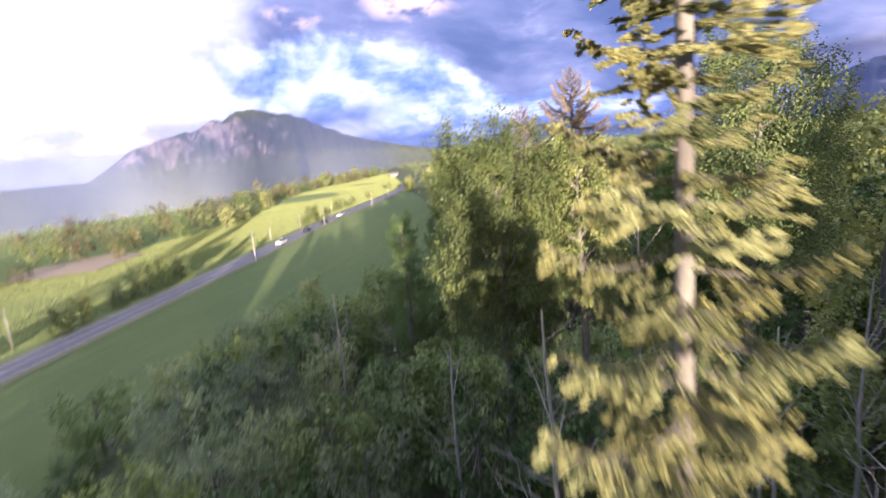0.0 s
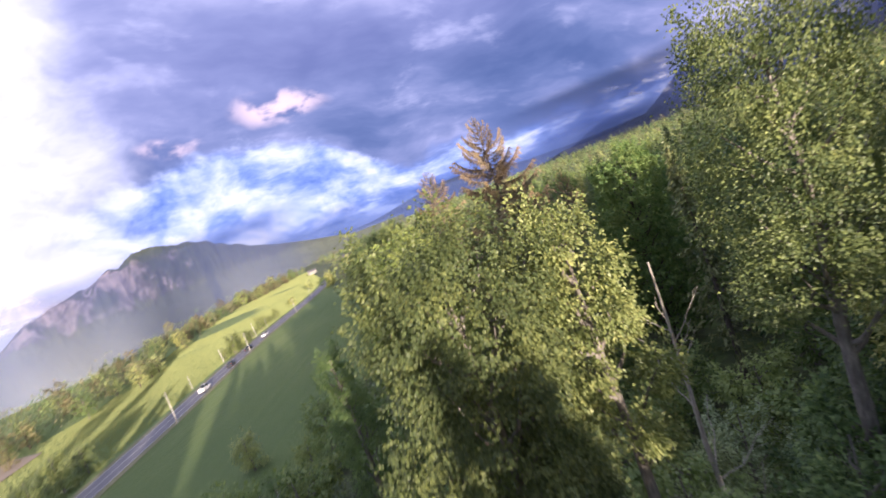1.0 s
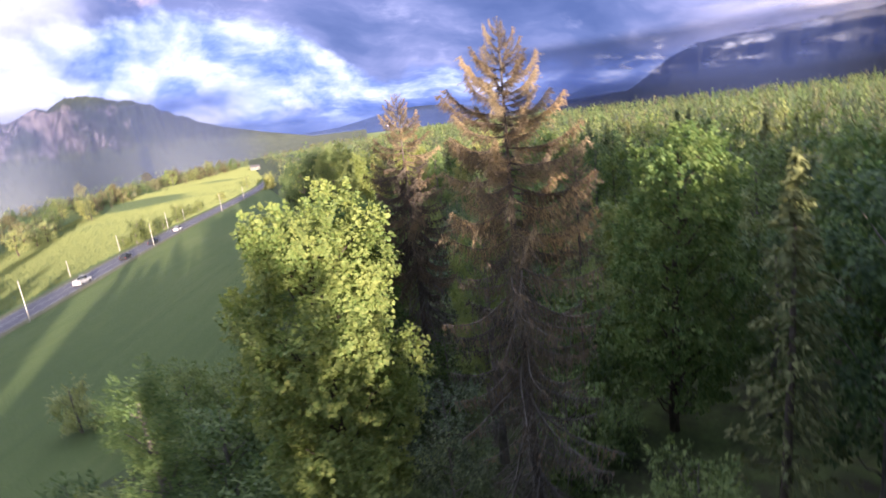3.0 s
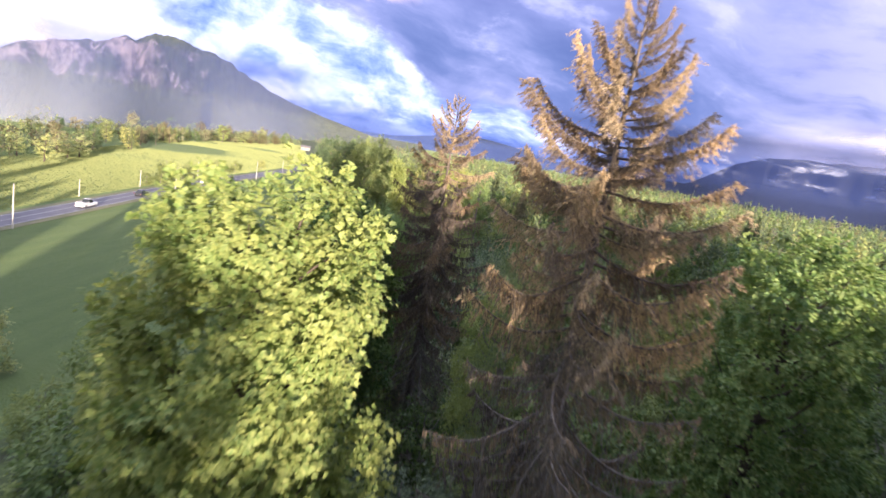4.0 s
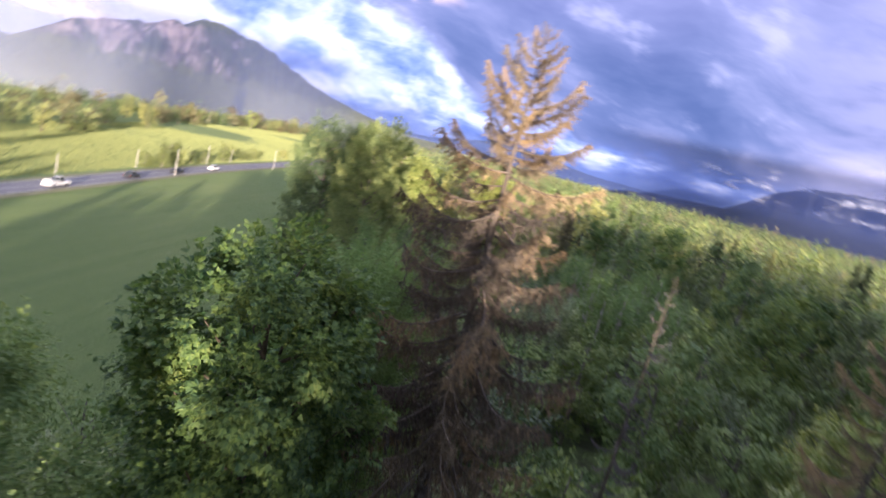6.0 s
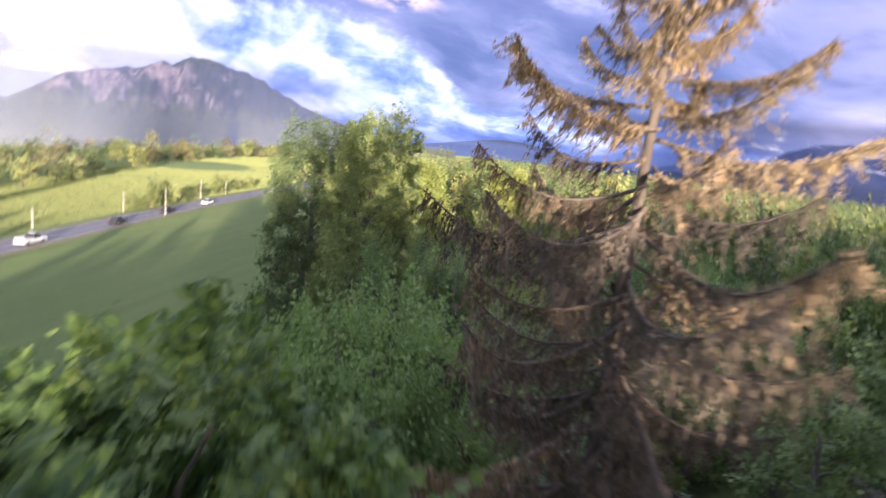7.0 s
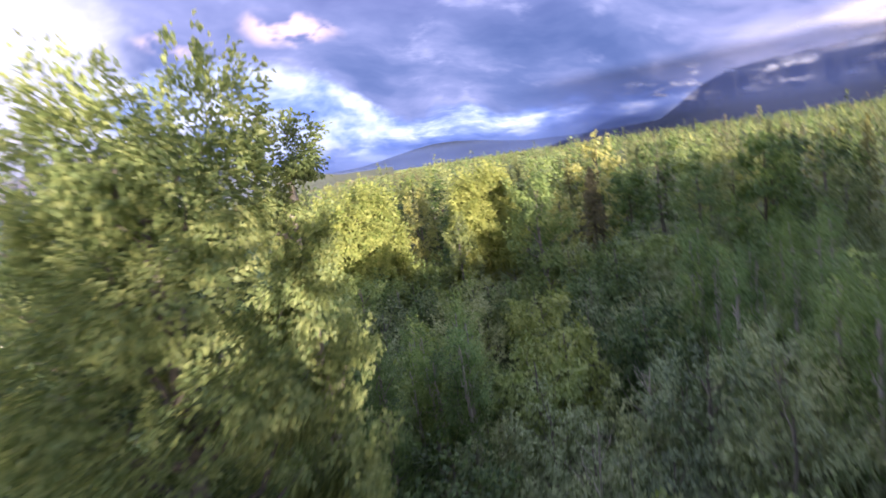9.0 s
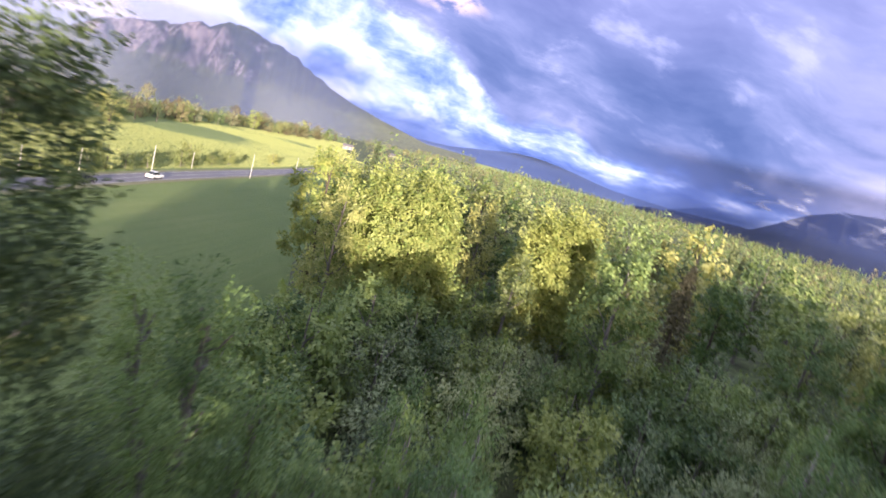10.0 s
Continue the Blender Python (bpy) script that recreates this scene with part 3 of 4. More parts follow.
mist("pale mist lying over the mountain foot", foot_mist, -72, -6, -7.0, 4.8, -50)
mist("soft white cloud touching the mountain crest", crest_cloud, -62, -35.5, 2.2, 8.0, 2950)
mist("thin sheet tinted as blue haze before the far valley ridge", ridge_haze_tint, -24, 38, -2.5, 2.3, 3200)
mist("thin sheet tinted as deep blue haze before the dark mountainside", dark_haze_tint, 6, 96, -3.0, 6.5, 1420)
mist("white cloud shreds along the dark mountainside", cloud_shreds, 15, 42, 1.6, 5.6, 1900)
mist("grey cloud hiding the top of the dark mountainside", crest_cloud, 25, 75, 3.7, 8.0, 2400)

# ---- trees ----


def broadleaf(height, radius, crown_base, lobes, tufts, per_tuft, leaf_size, wide, seed, shoots=0.25, tuft_r=0.45, droop=0.2, full=0.75, fine="", small=False, dome=0.0, lobe=(0.30, 0.44)):
    """Arrays for a broadleaf tree: (trunk, [limbs], crown). The crown is built of lobes, the lobes of tufts, the tufts of single leaves. dome: the share of the crown's depth from which it rounds off to the top."""
    global rng
    rng = np.random.default_rng(seed)
    zs = np.linspace(0, height * 0.9, 9)
    bend = np.cumsum(rng.normal(0, 0.10, (9, 2)), 0) * height / 22
    bend -= bend[0]
    core = np.column_stack([bend, zs])
    r0 = 0.014 * height + 0.06
    trunk = tube(core, r0 * (1 - 0.9 * (zs / zs[-1])) + 0.02, 8)
    limbs, places, heads, sizes, faces_ = [], [], [], [], []
    depth = height - crown_base
    for k in range(lobes):
        u = (k + 0.5) / lobes
        h = crown_base + depth * (0.06 + 0.86 * u)
        w_ = (h - crown_base) / depth
        prof = (math.sin(math.pi * min(1.0, w_ * 0.80 + 0.18)) ** full)
        if dome:
            prof = 0.72 + 0.28 * w_ / dome if w_ < dome else math.sqrt(max(0.03, 1 - ((w_ - dome) / (1.02 - dome)) ** 2))
        a = k * 2.39996 + rng.uniform(-0.4, 0.4)
        reach = radius * prof * rng.uniform(0.42, 0.80)
        at = np.array([math.cos(a) * reach, math.sin(a) * reach, h])
        at[:2] += [np.interp(h, zs, core[:, 0]), np.interp(h, zs, core[:, 1])]
        lr = radius * rng.uniform(*lobe) * (0.6 + 0.5 * prof)
        z0 = max(crown_base * 0.75, h - reach * 0.9 - 0.5)
        start = np.array([np.interp(z0, zs, core[:, 0]), np.interp(z0, zs, core[:, 1]), z0])
        t = np.linspace(0, 1, 5)[:, None]
        mid = start * (1 - t) + at * t + np.array([0, 0, -0.35]) * np.sin(np.pi * t) * reach * 0.4 + rng.normal(0, 0.10, (5, 3)) * (t > 0)
        limbs.append(tube(mid, (0.22 * r0 + 0.02) * (1 - 0.8 * t[:, 0]), 5))
        out_dir = unit(rng.normal(size=(tufts, 3)) + np.array([math.cos(a), math.sin(a), 0.35]) * 0.55)
        squash = np.array([1, 1, rng.uniform(0.75, 1.05)])
        cent = at + out_dir * squash * lr * (0.62 + 0.38 * rng.random((tufts, 1)) ** 0.5) * rng.uniform(0.85, 1.25, (tufts, 1))
        for c, d in zip(cent, out_dir):
            up_shoot = rng.random() < shoots and d[2] > -0.1
            if up_shoot:
                along = rng.random((per_tuft, 1)) * tuft_r * 2.6
                p = c + unit(d * 0.5 + np.array([0, 0, 1.0])) * along + rng.normal(0, tuft_r * 0.28, (per_tuft, 3))
            else:
                p = c + rng.normal(0, tuft_r * 0.55, (per_tuft, 3)) * np.array([1, 1, 0.7])
            places.append(p)
            faces_.append(np.broadcast_to(d * 0.75 + unit(at - np.array([core[4, 0], core[4, 1], crown_base + 0.45 * depth])) * 0.35 + np.array([0, 0, 0.45]), p.shape))
            heads.append(unit(p - c + d * 0.3) + d * 0.5 + np.array([0, 0, -droop - 0.3]) + rng.normal(0, 0.35, (per_tuft, 3)))
            sizes.append(leaf_size * rng.uniform(0.65, 1.25, per_tuft))
    places = np.concatenate(places)
    if small:
        places[:, 2] *= height / np.percentile(places[:, 2], 99.7)
    crown = leaves(places, np.concatenate(heads), np.concatenate(sizes), wide, fine=fine, small=small, face=np.concatenate(faces_))
    return trunk, limbs, crown


def broad_tree(name, label, spec, leaf_mat, bark, m, group="", whole=True):
    """A broadleaf tree as a thing; whole: every limb a part of its own."""
    trunk, limbs, crown = broadleaf(**spec)
    ob = thing(name, label, "tree" if "shrub" not in name else "shrub", m, group)
    if whole:
        part("trunk", mesh_np("trunk", *trunk, bark, True), ob)
        for limb in limbs:
            part("limb", mesh_np("limb", *limb, bark, True), ob)
    else:
        part("trunk", mesh_np("trunk", *join([trunk, *limbs]), bark, True), ob)
    part("crown", mesh_np("crown", *crown, leaf_mat), ob, "")
    return ob


def bough(length, twigs, tufts, seed, sag, rise, hang, tuft=0.13, bare=0.0, spread=0.45, short=1.0, wide=0.34, ends=1.0):
    """Arrays for one conifer bough along +x: (wood, needles). It sags, its tip rises, and twigs hang from it."""
    global rng
    rng = np.random.default_rng(seed)
    t = np.linspace(0, 1, 9)
    stem = np.column_stack([t * length, 0.06 * length * np.sin(t * 4 + seed), length * (-sag * np.sin(t * np.pi * 0.75) + rise * t ** 3)])
    wood = [tube(stem, 0.012 * length * (1 - 0.85 * t) + 0.006, 5)]
    places, heads = [], []
    for k in range(twigs):
        u = 0.12 + 0.88 * (k + rng.random()) / twigs
        root = np.array([np.interp(u, t, stem[:, c]) for c in range(3)])
        sgn = 1 if k % 2 else -1
        ln = length * (0.30 * (1 - 0.65 * u) + 0.05) * short * rng.choice([0.45, 0.7, 1.0, 1.45], p=[0.25, 0.3, 0.3, 0.15]) * rng.uniform(0.75, 1.25)
        d = unit(np.array([0.55 + rng.normal(0, 0.25), sgn * spread * rng.uniform(0.3, 2.4), -hang * rng.uniform(-0.1, 1.7)]))
        end = root + d * ln + np.array([0, 0, -0.25 * hang * ln])
        wood.append(tube(np.stack([root, (root + end) / 2 + np.array([0, 0, 0.06 * ln]), end]), [0.010, 0.007, 0.003], 3))
        if rng.random() < bare:
            continue
        v = rng.random((tufts, 1)) ** ends
        p = root * (1 - v) + end * v + rng.normal(0, 0.028, (tufts, 3))
        places.append(p)
        heads.append(d + rng.normal(0, 0.45, (tufts, 3)) + np.array([0, 0, -0.55 * hang]))
    if not places:
        places, heads = [stem[-2:]], [np.ones((2, 3))]
    p = np.concatenate(places)
    return join(wood), leaves(p, np.concatenate(heads), tuft * rng.uniform(0.6, 1.4, len(p)), wide, 0.05, small=True)


def conifer(name, label, height, bark, needle_mat, m, kinds, layers, seed, group="", girth=0.0105, low_mat=None, low_kinds=("sparse", "low"), low_bark=None):
    """A conifer whose boughs are parts, each with its needles. layers: (height share from, to, count, reach from, to, tilt from, to, kind)."""
    r = np.random.default_rng(seed)
    ob = thing(name, label, "tree", m, group)
    zs = np.linspace(0, height, 14)
    sway = np.column_stack([np.cumsum(r.normal(0, 0.025, 14)), np.cumsum(r.normal(0, 0.025, 14)), zs])
    part("trunk", mesh_np("trunk", *tube(sway, girth * height * (1 - zs / height) ** 0.85 + 0.015, 9), bark, True), ob)
    meshes = {}
    k = 0
    for h0, h1, count, l0, l1, t0, t1, kind in layers:
        for i in range(count):
            u = (i + r.random()) / count
            h = height * (h0 + (h1 - h0) * u)
            if kind not in meshes:
                meshes[kind] = []
                for s in range(3):
                    wood, needles = bough(seed=seed * 10 + s, **kinds[kind])
                    meshes[kind].append((mesh_np("bough", *wood, low_bark if low_bark and kind in ("sparse", "low") else bark, True), mesh_np("needles", *needles, low_mat if low_mat and kind in low_kinds else needle_mat)))
            wood, needles = meshes[kind][i % 3]
            reach = (l0 + (l1 - l0) * u) * r.uniform(0.7, 1.2) / kinds[kind]["length"]
            k += 1
            turn = k * 2.39996 + r.uniform(-0.5, 0.5)
            tilt = radians(t0 + (t1 - t0) * u + r.uniform(-7, 7))
            x, y = np.interp(h, zs, sway[:, 0]), np.interp(h, zs, sway[:, 1])
            b = part("bough", wood, ob, m=Matrix.LocRotScale((x, y, h), Euler((0, -tilt, turn)), (reach, reach, reach)))
            part("needles", needles, b)
    return ob


def simple_conifer(name, label, height, reach, bark, needle_mat, m, seed, tufts=1500, group="", size=0.55):
    """A conifer farther off: trunk, and one crown of drooping sprays."""
    r = np.random.default_rng(seed)
    ob = thing(name, label, "tree", m, group)
    part("trunk", mesh_np("trunk", *tube([(0, 0, 0), (0.1, 0, height * 0.5), (0, 0, height)], [0.012 * height, 0.008 * height, 0.01], 6), bark, True), ob)
    per = 18
    boughs = 2 * tufts // per
    u = np.sort(r.random(boughs)) ** 0.85
    h = height * (0.18 + 0.82 * u)
    ln = reach * (1 - u) ** 0.75 * r.uniform(0.6, 1.15, boughs) + 0.12
    a = r.random(boughs) * 2 * np.pi
    v = r.random((boughs, per)) ** 0.7
    x = np.cos(a)[:, None] * ln[:, None] * v
    y = np.sin(a)[:, None] * ln[:, None] * v
    z = h[:, None] - ln[:, None] * (0.45 * v - 0.22 * v ** 3)
    p = np.stack([x, y, z], -1).reshape(-1, 3) + r.normal(0, 0.12, (boughs * per, 3))
    d = np.stack([np.repeat(np.cos(a), per), np.repeat(np.sin(a), per), np.full(boughs * per, -0.75)], -1) + r.normal(0, 0.4, (boughs * per, 3))
    global rng
    rng = r
    part("crown", mesh_np("crown", *leaves(p, d, size * r.uniform(0.6, 1.3, len(p)), 0.42, 0.06, small=True), needle_mat), ob)
    return ob


def snag(name, label, height, m, seed, mat, branches=14, reach=0.22, whole=True, up_tilt=0.7):
    """A dead bare tree: trunk and broken branches."""
    r = np.random.default_rng(seed)
    ob = thing(name, label, "dead tree", m)
    zs = np.linspace(0, height, 9)
    core = np.column_stack([np.cumsum(r.normal(0, 0.07, 9)), np.cumsum(r.normal(0, 0.07, 9)), zs])
    part("trunk", mesh_np("trunk", *tube(core, 0.009 * height * (1 - 0.85 * zs / height) + 0.015, 7), mat, True), ob)
    for k in range(branches):
        h = height * r.uniform(0.35, 0.97)
        root = np.array([np.interp(h, zs, core[:, 0]), np.interp(h, zs, core[:, 1]), h])
        a = k * 2.4 + r.uniform(-0.4, 0.4)
        ln = height * reach * (1.15 - h / height) + 0.4
        d = np.array([math.cos(a), math.sin(a), up_tilt * r.uniform(0.5, 1.5)])
        t = np.linspace(0, 1, 6)[:, None]
        path = root + d * t * ln + np.array([0, 0, 0.35]) * t ** 2 * ln + r.normal(0, 0.05, (6, 3)) * ln * t
        bits = [tube(path, 0.028 * (1 - 0.8 * t[:, 0]) * (0.5 + ln * 0.3) + 0.004, 5)]
        for q in (2, 3, 4):
            e = path[q] + (unit(r.normal(size=3)) * 0.7 + d * 0.5 + np.array([0, 0, 0.4])) * ln * 0.33
            bits.append(tube(np.stack([path[q], (path[q] + e) / 2 + r.normal(0, 0.03, 3), e]), [0.012, 0.009, 0.003], 4))
        part("branch", mesh_np("branch", *join(bits), mat, True), ob)
    return ob


DEAD = {
    "top": dict(length=3.0, wide=0.2, twigs=84, tufts=28, sag=0.10, rise=0.22, hang=0.9, tuft=0.11, bare=0.05, spread=0.42, short=0.66),
    "mid": dict(length=3.0, wide=0.2, twigs=72, tufts=22, sag=0.16, rise=0.28, hang=1.3, tuft=0.12, bare=0.15, spread=0.35, short=0.75),
    "sparse": dict(length=3.0, wide=0.2, twigs=66, tufts=20, sag=0.14, rise=0.22, hang=1.3, tuft=0.125, bare=0.40, spread=0.4, short=0.8),
    "low": dict(length=3.0, wide=0.2, twigs=54, tufts=16, sag=0.05, rise=0.10, hang=1.0, tuft=0.12, bare=0.66, spread=0.5, short=0.9),
}
LIVE = {"spray": dict(length=3.0, twigs=30, tufts=120, sag=0.10, rise=0.25, hang=0.25, tuft=0.16, bare=0.12, spread=0.9, short=1.2, wide=0.36, ends=0.4)}

conifer("dead_spruce", "tall dying spruce with rust-brown needles on upswept boughs", 31.6, spruce_bark, dead_needle, spot(4.0, 27.4), DEAD,
        [(0.995, 0.945, 16, 0.4, 1.3, 52, 38, "top"), (0.945, 0.87, 24, 1.3, 2.6, 36, 22, "top"), (0.87, 0.76, 26, 2.7, 3.7, 20, 0, "top"), (0.76, 0.66, 20, 3.5, 4.0, 4, -8, "mid"), (0.66, 0.42, 42, 3.9, 4.6, -8, -32, "sparse"), (0.42, 0.16, 40, 4.6, 5.0, -28, -46, "low")], 4, low_mat=dull_twig, low_bark=grey_bark)
conifer("dead_spruce", "dying spruce with golden-brown drooping needles and bare lower boughs", 30.3, spruce_bark, dead_needle, spot(-2.5, 53.4, 0, 1.0), DEAD,
        [(0.995, 0.94, 18, 0.3, 1.4, 46, 34, "top"), (0.94, 0.87, 20, 1.4, 2.3, 32, 20, "top"), (0.87, 0.81, 14, 2.4, 3.2, 20, 4, "top"), (0.80, 0.62, 34, 3.4, 4.6, 0, -14, "mid"), (0.62, 0.42, 38, 4.4, 4.9, -14, -32, "mid"), (0.42, 0.14, 40, 4.6, 5.0, -26, -44, "low")], 7, low_mat=dull_twig, low_kinds=("mid", "sparse", "low"), low_bark=grey_bark)
conifer("pine_tree", "tall yellow-green pine with tufted boughs on a bare pale trunk", 36.0, grey_bark, pine_needle, spot(3.24, -25.04), LIVE,
        [(0.99, 0.85, 18, 0.4, 0.9, 50, 25, "spray"), (0.85, 0.50, 110, 0.85, 1.3, 22, -20, "spray"), (0.50, 0.36, 18, 1.1, 1.3, -18, -35, "spray")], 8, girth=0.0046)

MAPLE = dict(height=24.9, radius=4.9, crown_base=7.0, lobes=46, tufts=50, per_tuft=20, leaf_size=0.235, wide=0.95, seed=21, shoots=0.35, tuft_r=0.38, dome=0.36, lobe=(0.24, 0.36))
broad_tree("maple_tree", "broad leafy maple with bright yellow-green upright shoots", dict(MAPLE, fine="palm"), maple_leaf, brown_bark, spot(-6.2, 26.3))
broad_tree("cottonwood_tree", "rounded cottonwood crown of fluttering yellow-green leaves", dict(height=25.9, radius=3.8, crown_base=13.5, dome=0.55, lobe=(0.26, 0.38), lobes=32, tufts=72, per_tuft=26, leaf_size=0.135, wide=0.85, seed=33, shoots=0.4, tuft_r=0.36, fine="palm"), cottonwood_leaf, grey_bark, spot(-1.1, -1.8))
broad_tree("cottonwood_tree", "slender olive-leaved cottonwood behind the rounded one", dict(height=25.4, radius=2.0, crown_base=15.0, lobes=18, tufts=38, per_tuft=18, leaf_size=0.14, wide=0.85, seed=34, tuft_r=0.38), cottonwood_leaf, grey_bark, spot(2.7, -1.2))
broad_tree("cottonwood_tree", "tall cottonwood with olive leaves and open upper crown", dict(height=29.2, radius=3.7, crown_base=16.5, lobes=26, tufts=60, per_tuft=26, leaf_size=0.14, wide=0.8, seed=35, shoots=0.45, tuft_r=0.5), cottonwood_leaf, grey_bark, spot(11.8, 0.6))
broad_tree("maple_tree", "leafy green maple with a sunlit crown top", dict(MAPLE, height=25.6, radius=4.9, seed=22, tufts=42, crown_base=3.0, dome=0.55), maple_leaf, brown_bark, spot(17.2, 38.6))
broad_tree("maple_tree", "shaded deep green maple beside the dying spruce", dict(MAPLE, height=21.8, radius=4.1, seed=23, tufts=46, crown_base=4.0, fine="palm"), maple_leaf, brown_bark, spot(-8.4, 47.4))
broad_tree("alder_tree", "low rounded alder in soft green leaf", dict(MAPLE, height=19.6, radius=4.3, seed=24, tufts=70, per_tuft=22, leaf_size=0.15, wide=0.8, crown_base=6.0), sapling_leaf, grey_bark, spot(-8.0, 57.0))
broad_tree("poplar_tree", "wind-blown poplar with pale trunk and silvery green leaves", dict(height=26.3, radius=3.2, crown_base=8.0, lobes=38, tufts=72, per_tuft=28, leaf_size=0.14, wide=0.7, seed=41, shoots=0.45, tuft_r=0.29, full=0.6), poplar_leaf, grey_bark, spot(-13.1, 75.8))
broad_tree("poplar_tree", "thin young poplar with an open pointed top", dict(height=25.4, radius=1.15, crown_base=12.0, lobes=14, tufts=44, per_tuft=32, leaf_size=0.10, wide=0.8, seed=42, shoots=0.6, tuft_r=0.28), poplar_leaf, pale_wood, spot(-11.4, 77.9))
broad_tree("poplar_tree", "leafy poplar leaning over the meadow edge", dict(height=25.4, radius=3.6, crown_base=8.0, lobes=38, tufts=64, per_tuft=22, leaf_size=0.14, wide=0.8, seed=43, shoots=0.4, tuft_r=0.31, dome=0.45), poplar_leaf, grey_bark, spot(-18.3, 80.3))
broad_tree("poplar_tree", "leafy poplar with dense dull green crown", dict(height=26.0, radius=2.3, crown_base=6.0, lobes=22, tufts=60, per_tuft=22, leaf_size=0.13, wide=0.8, seed=44, shoots=0.4, tuft_r=0.42), poplar_leaf, pale_wood, spot(-18.0, 86.4))
broad_tree("alder_tree", "small pointed alder on the meadow edge", dict(height=20.4, radius=2.8, crown_base=4.0, lobes=22, tufts=64, per_tuft=20, leaf_size=0.14, wide=0.8, seed=51, shoots=0.4, tuft_r=0.42), alder_leaf, grey_bark, spot(-11.8, 40.5))
broad_tree("maple_tree", "spreading maple glowing yellow-green in low sun", dict(MAPLE, height=21.7, radius=7.0, seed=25, tufts=60, per_tuft=18, leaf_size=0.30, tuft_r=0.6, crown_base=5.0, small=True), maple_leaf, brown_bark, spot(-21.5, 137.0))
broad_tree("maple_tree", "round maple with a sunlit golden-green crown", dict(MAPLE, height=21.6, radius=5.6, seed=26, tufts=60, per_tuft=18, leaf_size=0.30, tuft_r=0.6, crown_base=5.0, small=True), maple_leaf, brown_bark, spot(-4.6, 141.5))
broad_tree("alder_tree", "yellow-green sapling standing slender above the thicket", dict(height=24.1, radius=1.35, crown_base=8.0, lobes=30, tufts=34, per_tuft=16, leaf_size=0.12, wide=0.6, seed=52, shoots=0.6, tuft_r=0.3), poplar_leaf, grey_bark, spot(3.1, 37.3))
broad_tree("alder_tree", "bushy olive-green alder below the slender sapling", dict(height=18.6, radius=2.1, crown_base=6.0, lobes=28, tufts=40, per_tuft=18, leaf_size=0.14, wide=0.7, seed=57, shoots=0.5, tuft_r=0.36, dome=0.5), alder_leaf, grey_bark, spot(2.6, 39.6))
broad_tree("alder_tree", "small olive-yellow alder lit beside the meadow", dict(height=19.6, radius=1.8, crown_base=3.0, lobes=30, tufts=32, per_tuft=16, leaf_size=0.15, wide=0.7, seed=53, shoots=0.5, tuft_r=0.34), alder_leaf, grey_bark, spot(-13.5, 21.0))
SAPLING = dict(radius=1.1, crown_base=3.0, lobes=26, tufts=30, per_tuft=14, leaf_size=0.14, wide=0.5, shoots=0.8, tuft_r=0.34)
for k, (x, y, h, r_) in enumerate([(-10.9, 68.2, 19.6, 0.8), (-16.0, 90.0, 21.6, 1.2), (-15.6, 88.4, 19.4, 1.3), (-14.7, 91.2, 18.6, 1.3), (-18.2, 92.4, 20.4, 1.4), (-13.6, 93.6, 15.5, 1.3)]):
    broad_tree("poplar_sapling", "tall feathery sapling in fresh green leaf", dict(SAPLING, height=h, radius=r_, seed=54 + k), sapling_leaf, grey_bark, spot(x, y), "saplings")
conifer("dying_fir", "pale dying fir with a thin golden top and curved arms", 24.2, spruce_bark, dead_needle, spot(14.2, 53.0), DEAD,
        [(0.995, 0.93, 16, 0.3, 0.9, 46, 32, "top"), (0.93, 0.80, 28, 0.9, 2.1, 32, 12, "top"), (0.80, 0.62, 24, 2.0, 2.5, 8, -12, "mid"), (0.62, 0.30, 18, 2.4, 2.8, -16, -35, "low")], 12, girth=0.008)
simple_conifer("fir_tree", "brownish dying conifer among green trees", 19.0, 3.6, spruce_bark, olive_leaf, spot(13.2, 151.0), 62, 2600, size=0.5)
conifer("dead_conifer", "grey leafless conifer full of fine dead twigs", 22.1, spruce_bark, grey_twig, spot(5.9, 56.0), DEAD,
        [(0.99, 0.80, 18, 0.3, 0.9, 30, 0, "mid"), (0.80, 0.50, 26, 0.9, 1.4, 0, -20, "mid"), (0.50, 0.20, 18, 1.3, 1.6, -20, -40, "low")], 14, girth=0.006)
snag("dead_snag", "bare pale tree forking into thin branches", 21.0, spot(6.6, 1.9), 72, pale_wood, 12, 0.16)
snag("dead_snag", "bleached dead tree with many bare twigs", 18.6, spot(1.4, -10.7, 0, 1.0), 73, pale_wood, 16, 0.2)
snag("dead_snag", "bleached dead tree with many bare twigs", 15.2, spot(-3.4, -5.6, 0, 2.0), 74, pale_wood, 14, 0.22)
snag("dead_snag", "bleached leaning dead tree without leaves", 17.5, spot(15.0, -4.0, 0, 0.4), 75, pale_wood, 18, 0.2)
snag("dead_snag", "grey broken trunk standing in the willows", 10.0, spot(17.4, 107.5, 0, 0.4), 76, grey_bark, 5, 0.1)

for x, y, h, s in [(5.5, -15.5, 12, 81), (8.2, -12.0, 14, 82), (6.6, -7.5, 11, 83), (10.5, -6.0, 16, 84), (12.6, -11.0, 15, 85), (1.2, -15.0, 10, 86), (-16.6, 10.5, 13.8, 87), (-0.8, -18.5, 14.5, 88), (-2.2, -21.0, 14.0, 89), (8.4, 94.0, 10.5, 90), (2.0, 98.0, 9.5, 91), (11.0, 101.0, 12.0, 92), (-3.0, 92.0, 9.5, 93)]:
    snag("dead_snag", "bleached dead sapling with brittle bare twigs", h, spot(x, y, 0, s), s, pale_wood, 14, 0.24)

# ---- woods: a few kinds of tree, each built once and then copied ----
KINDS = {}


def kind_of(key, build):
    KINDS.setdefault(key, []).append([build, None])


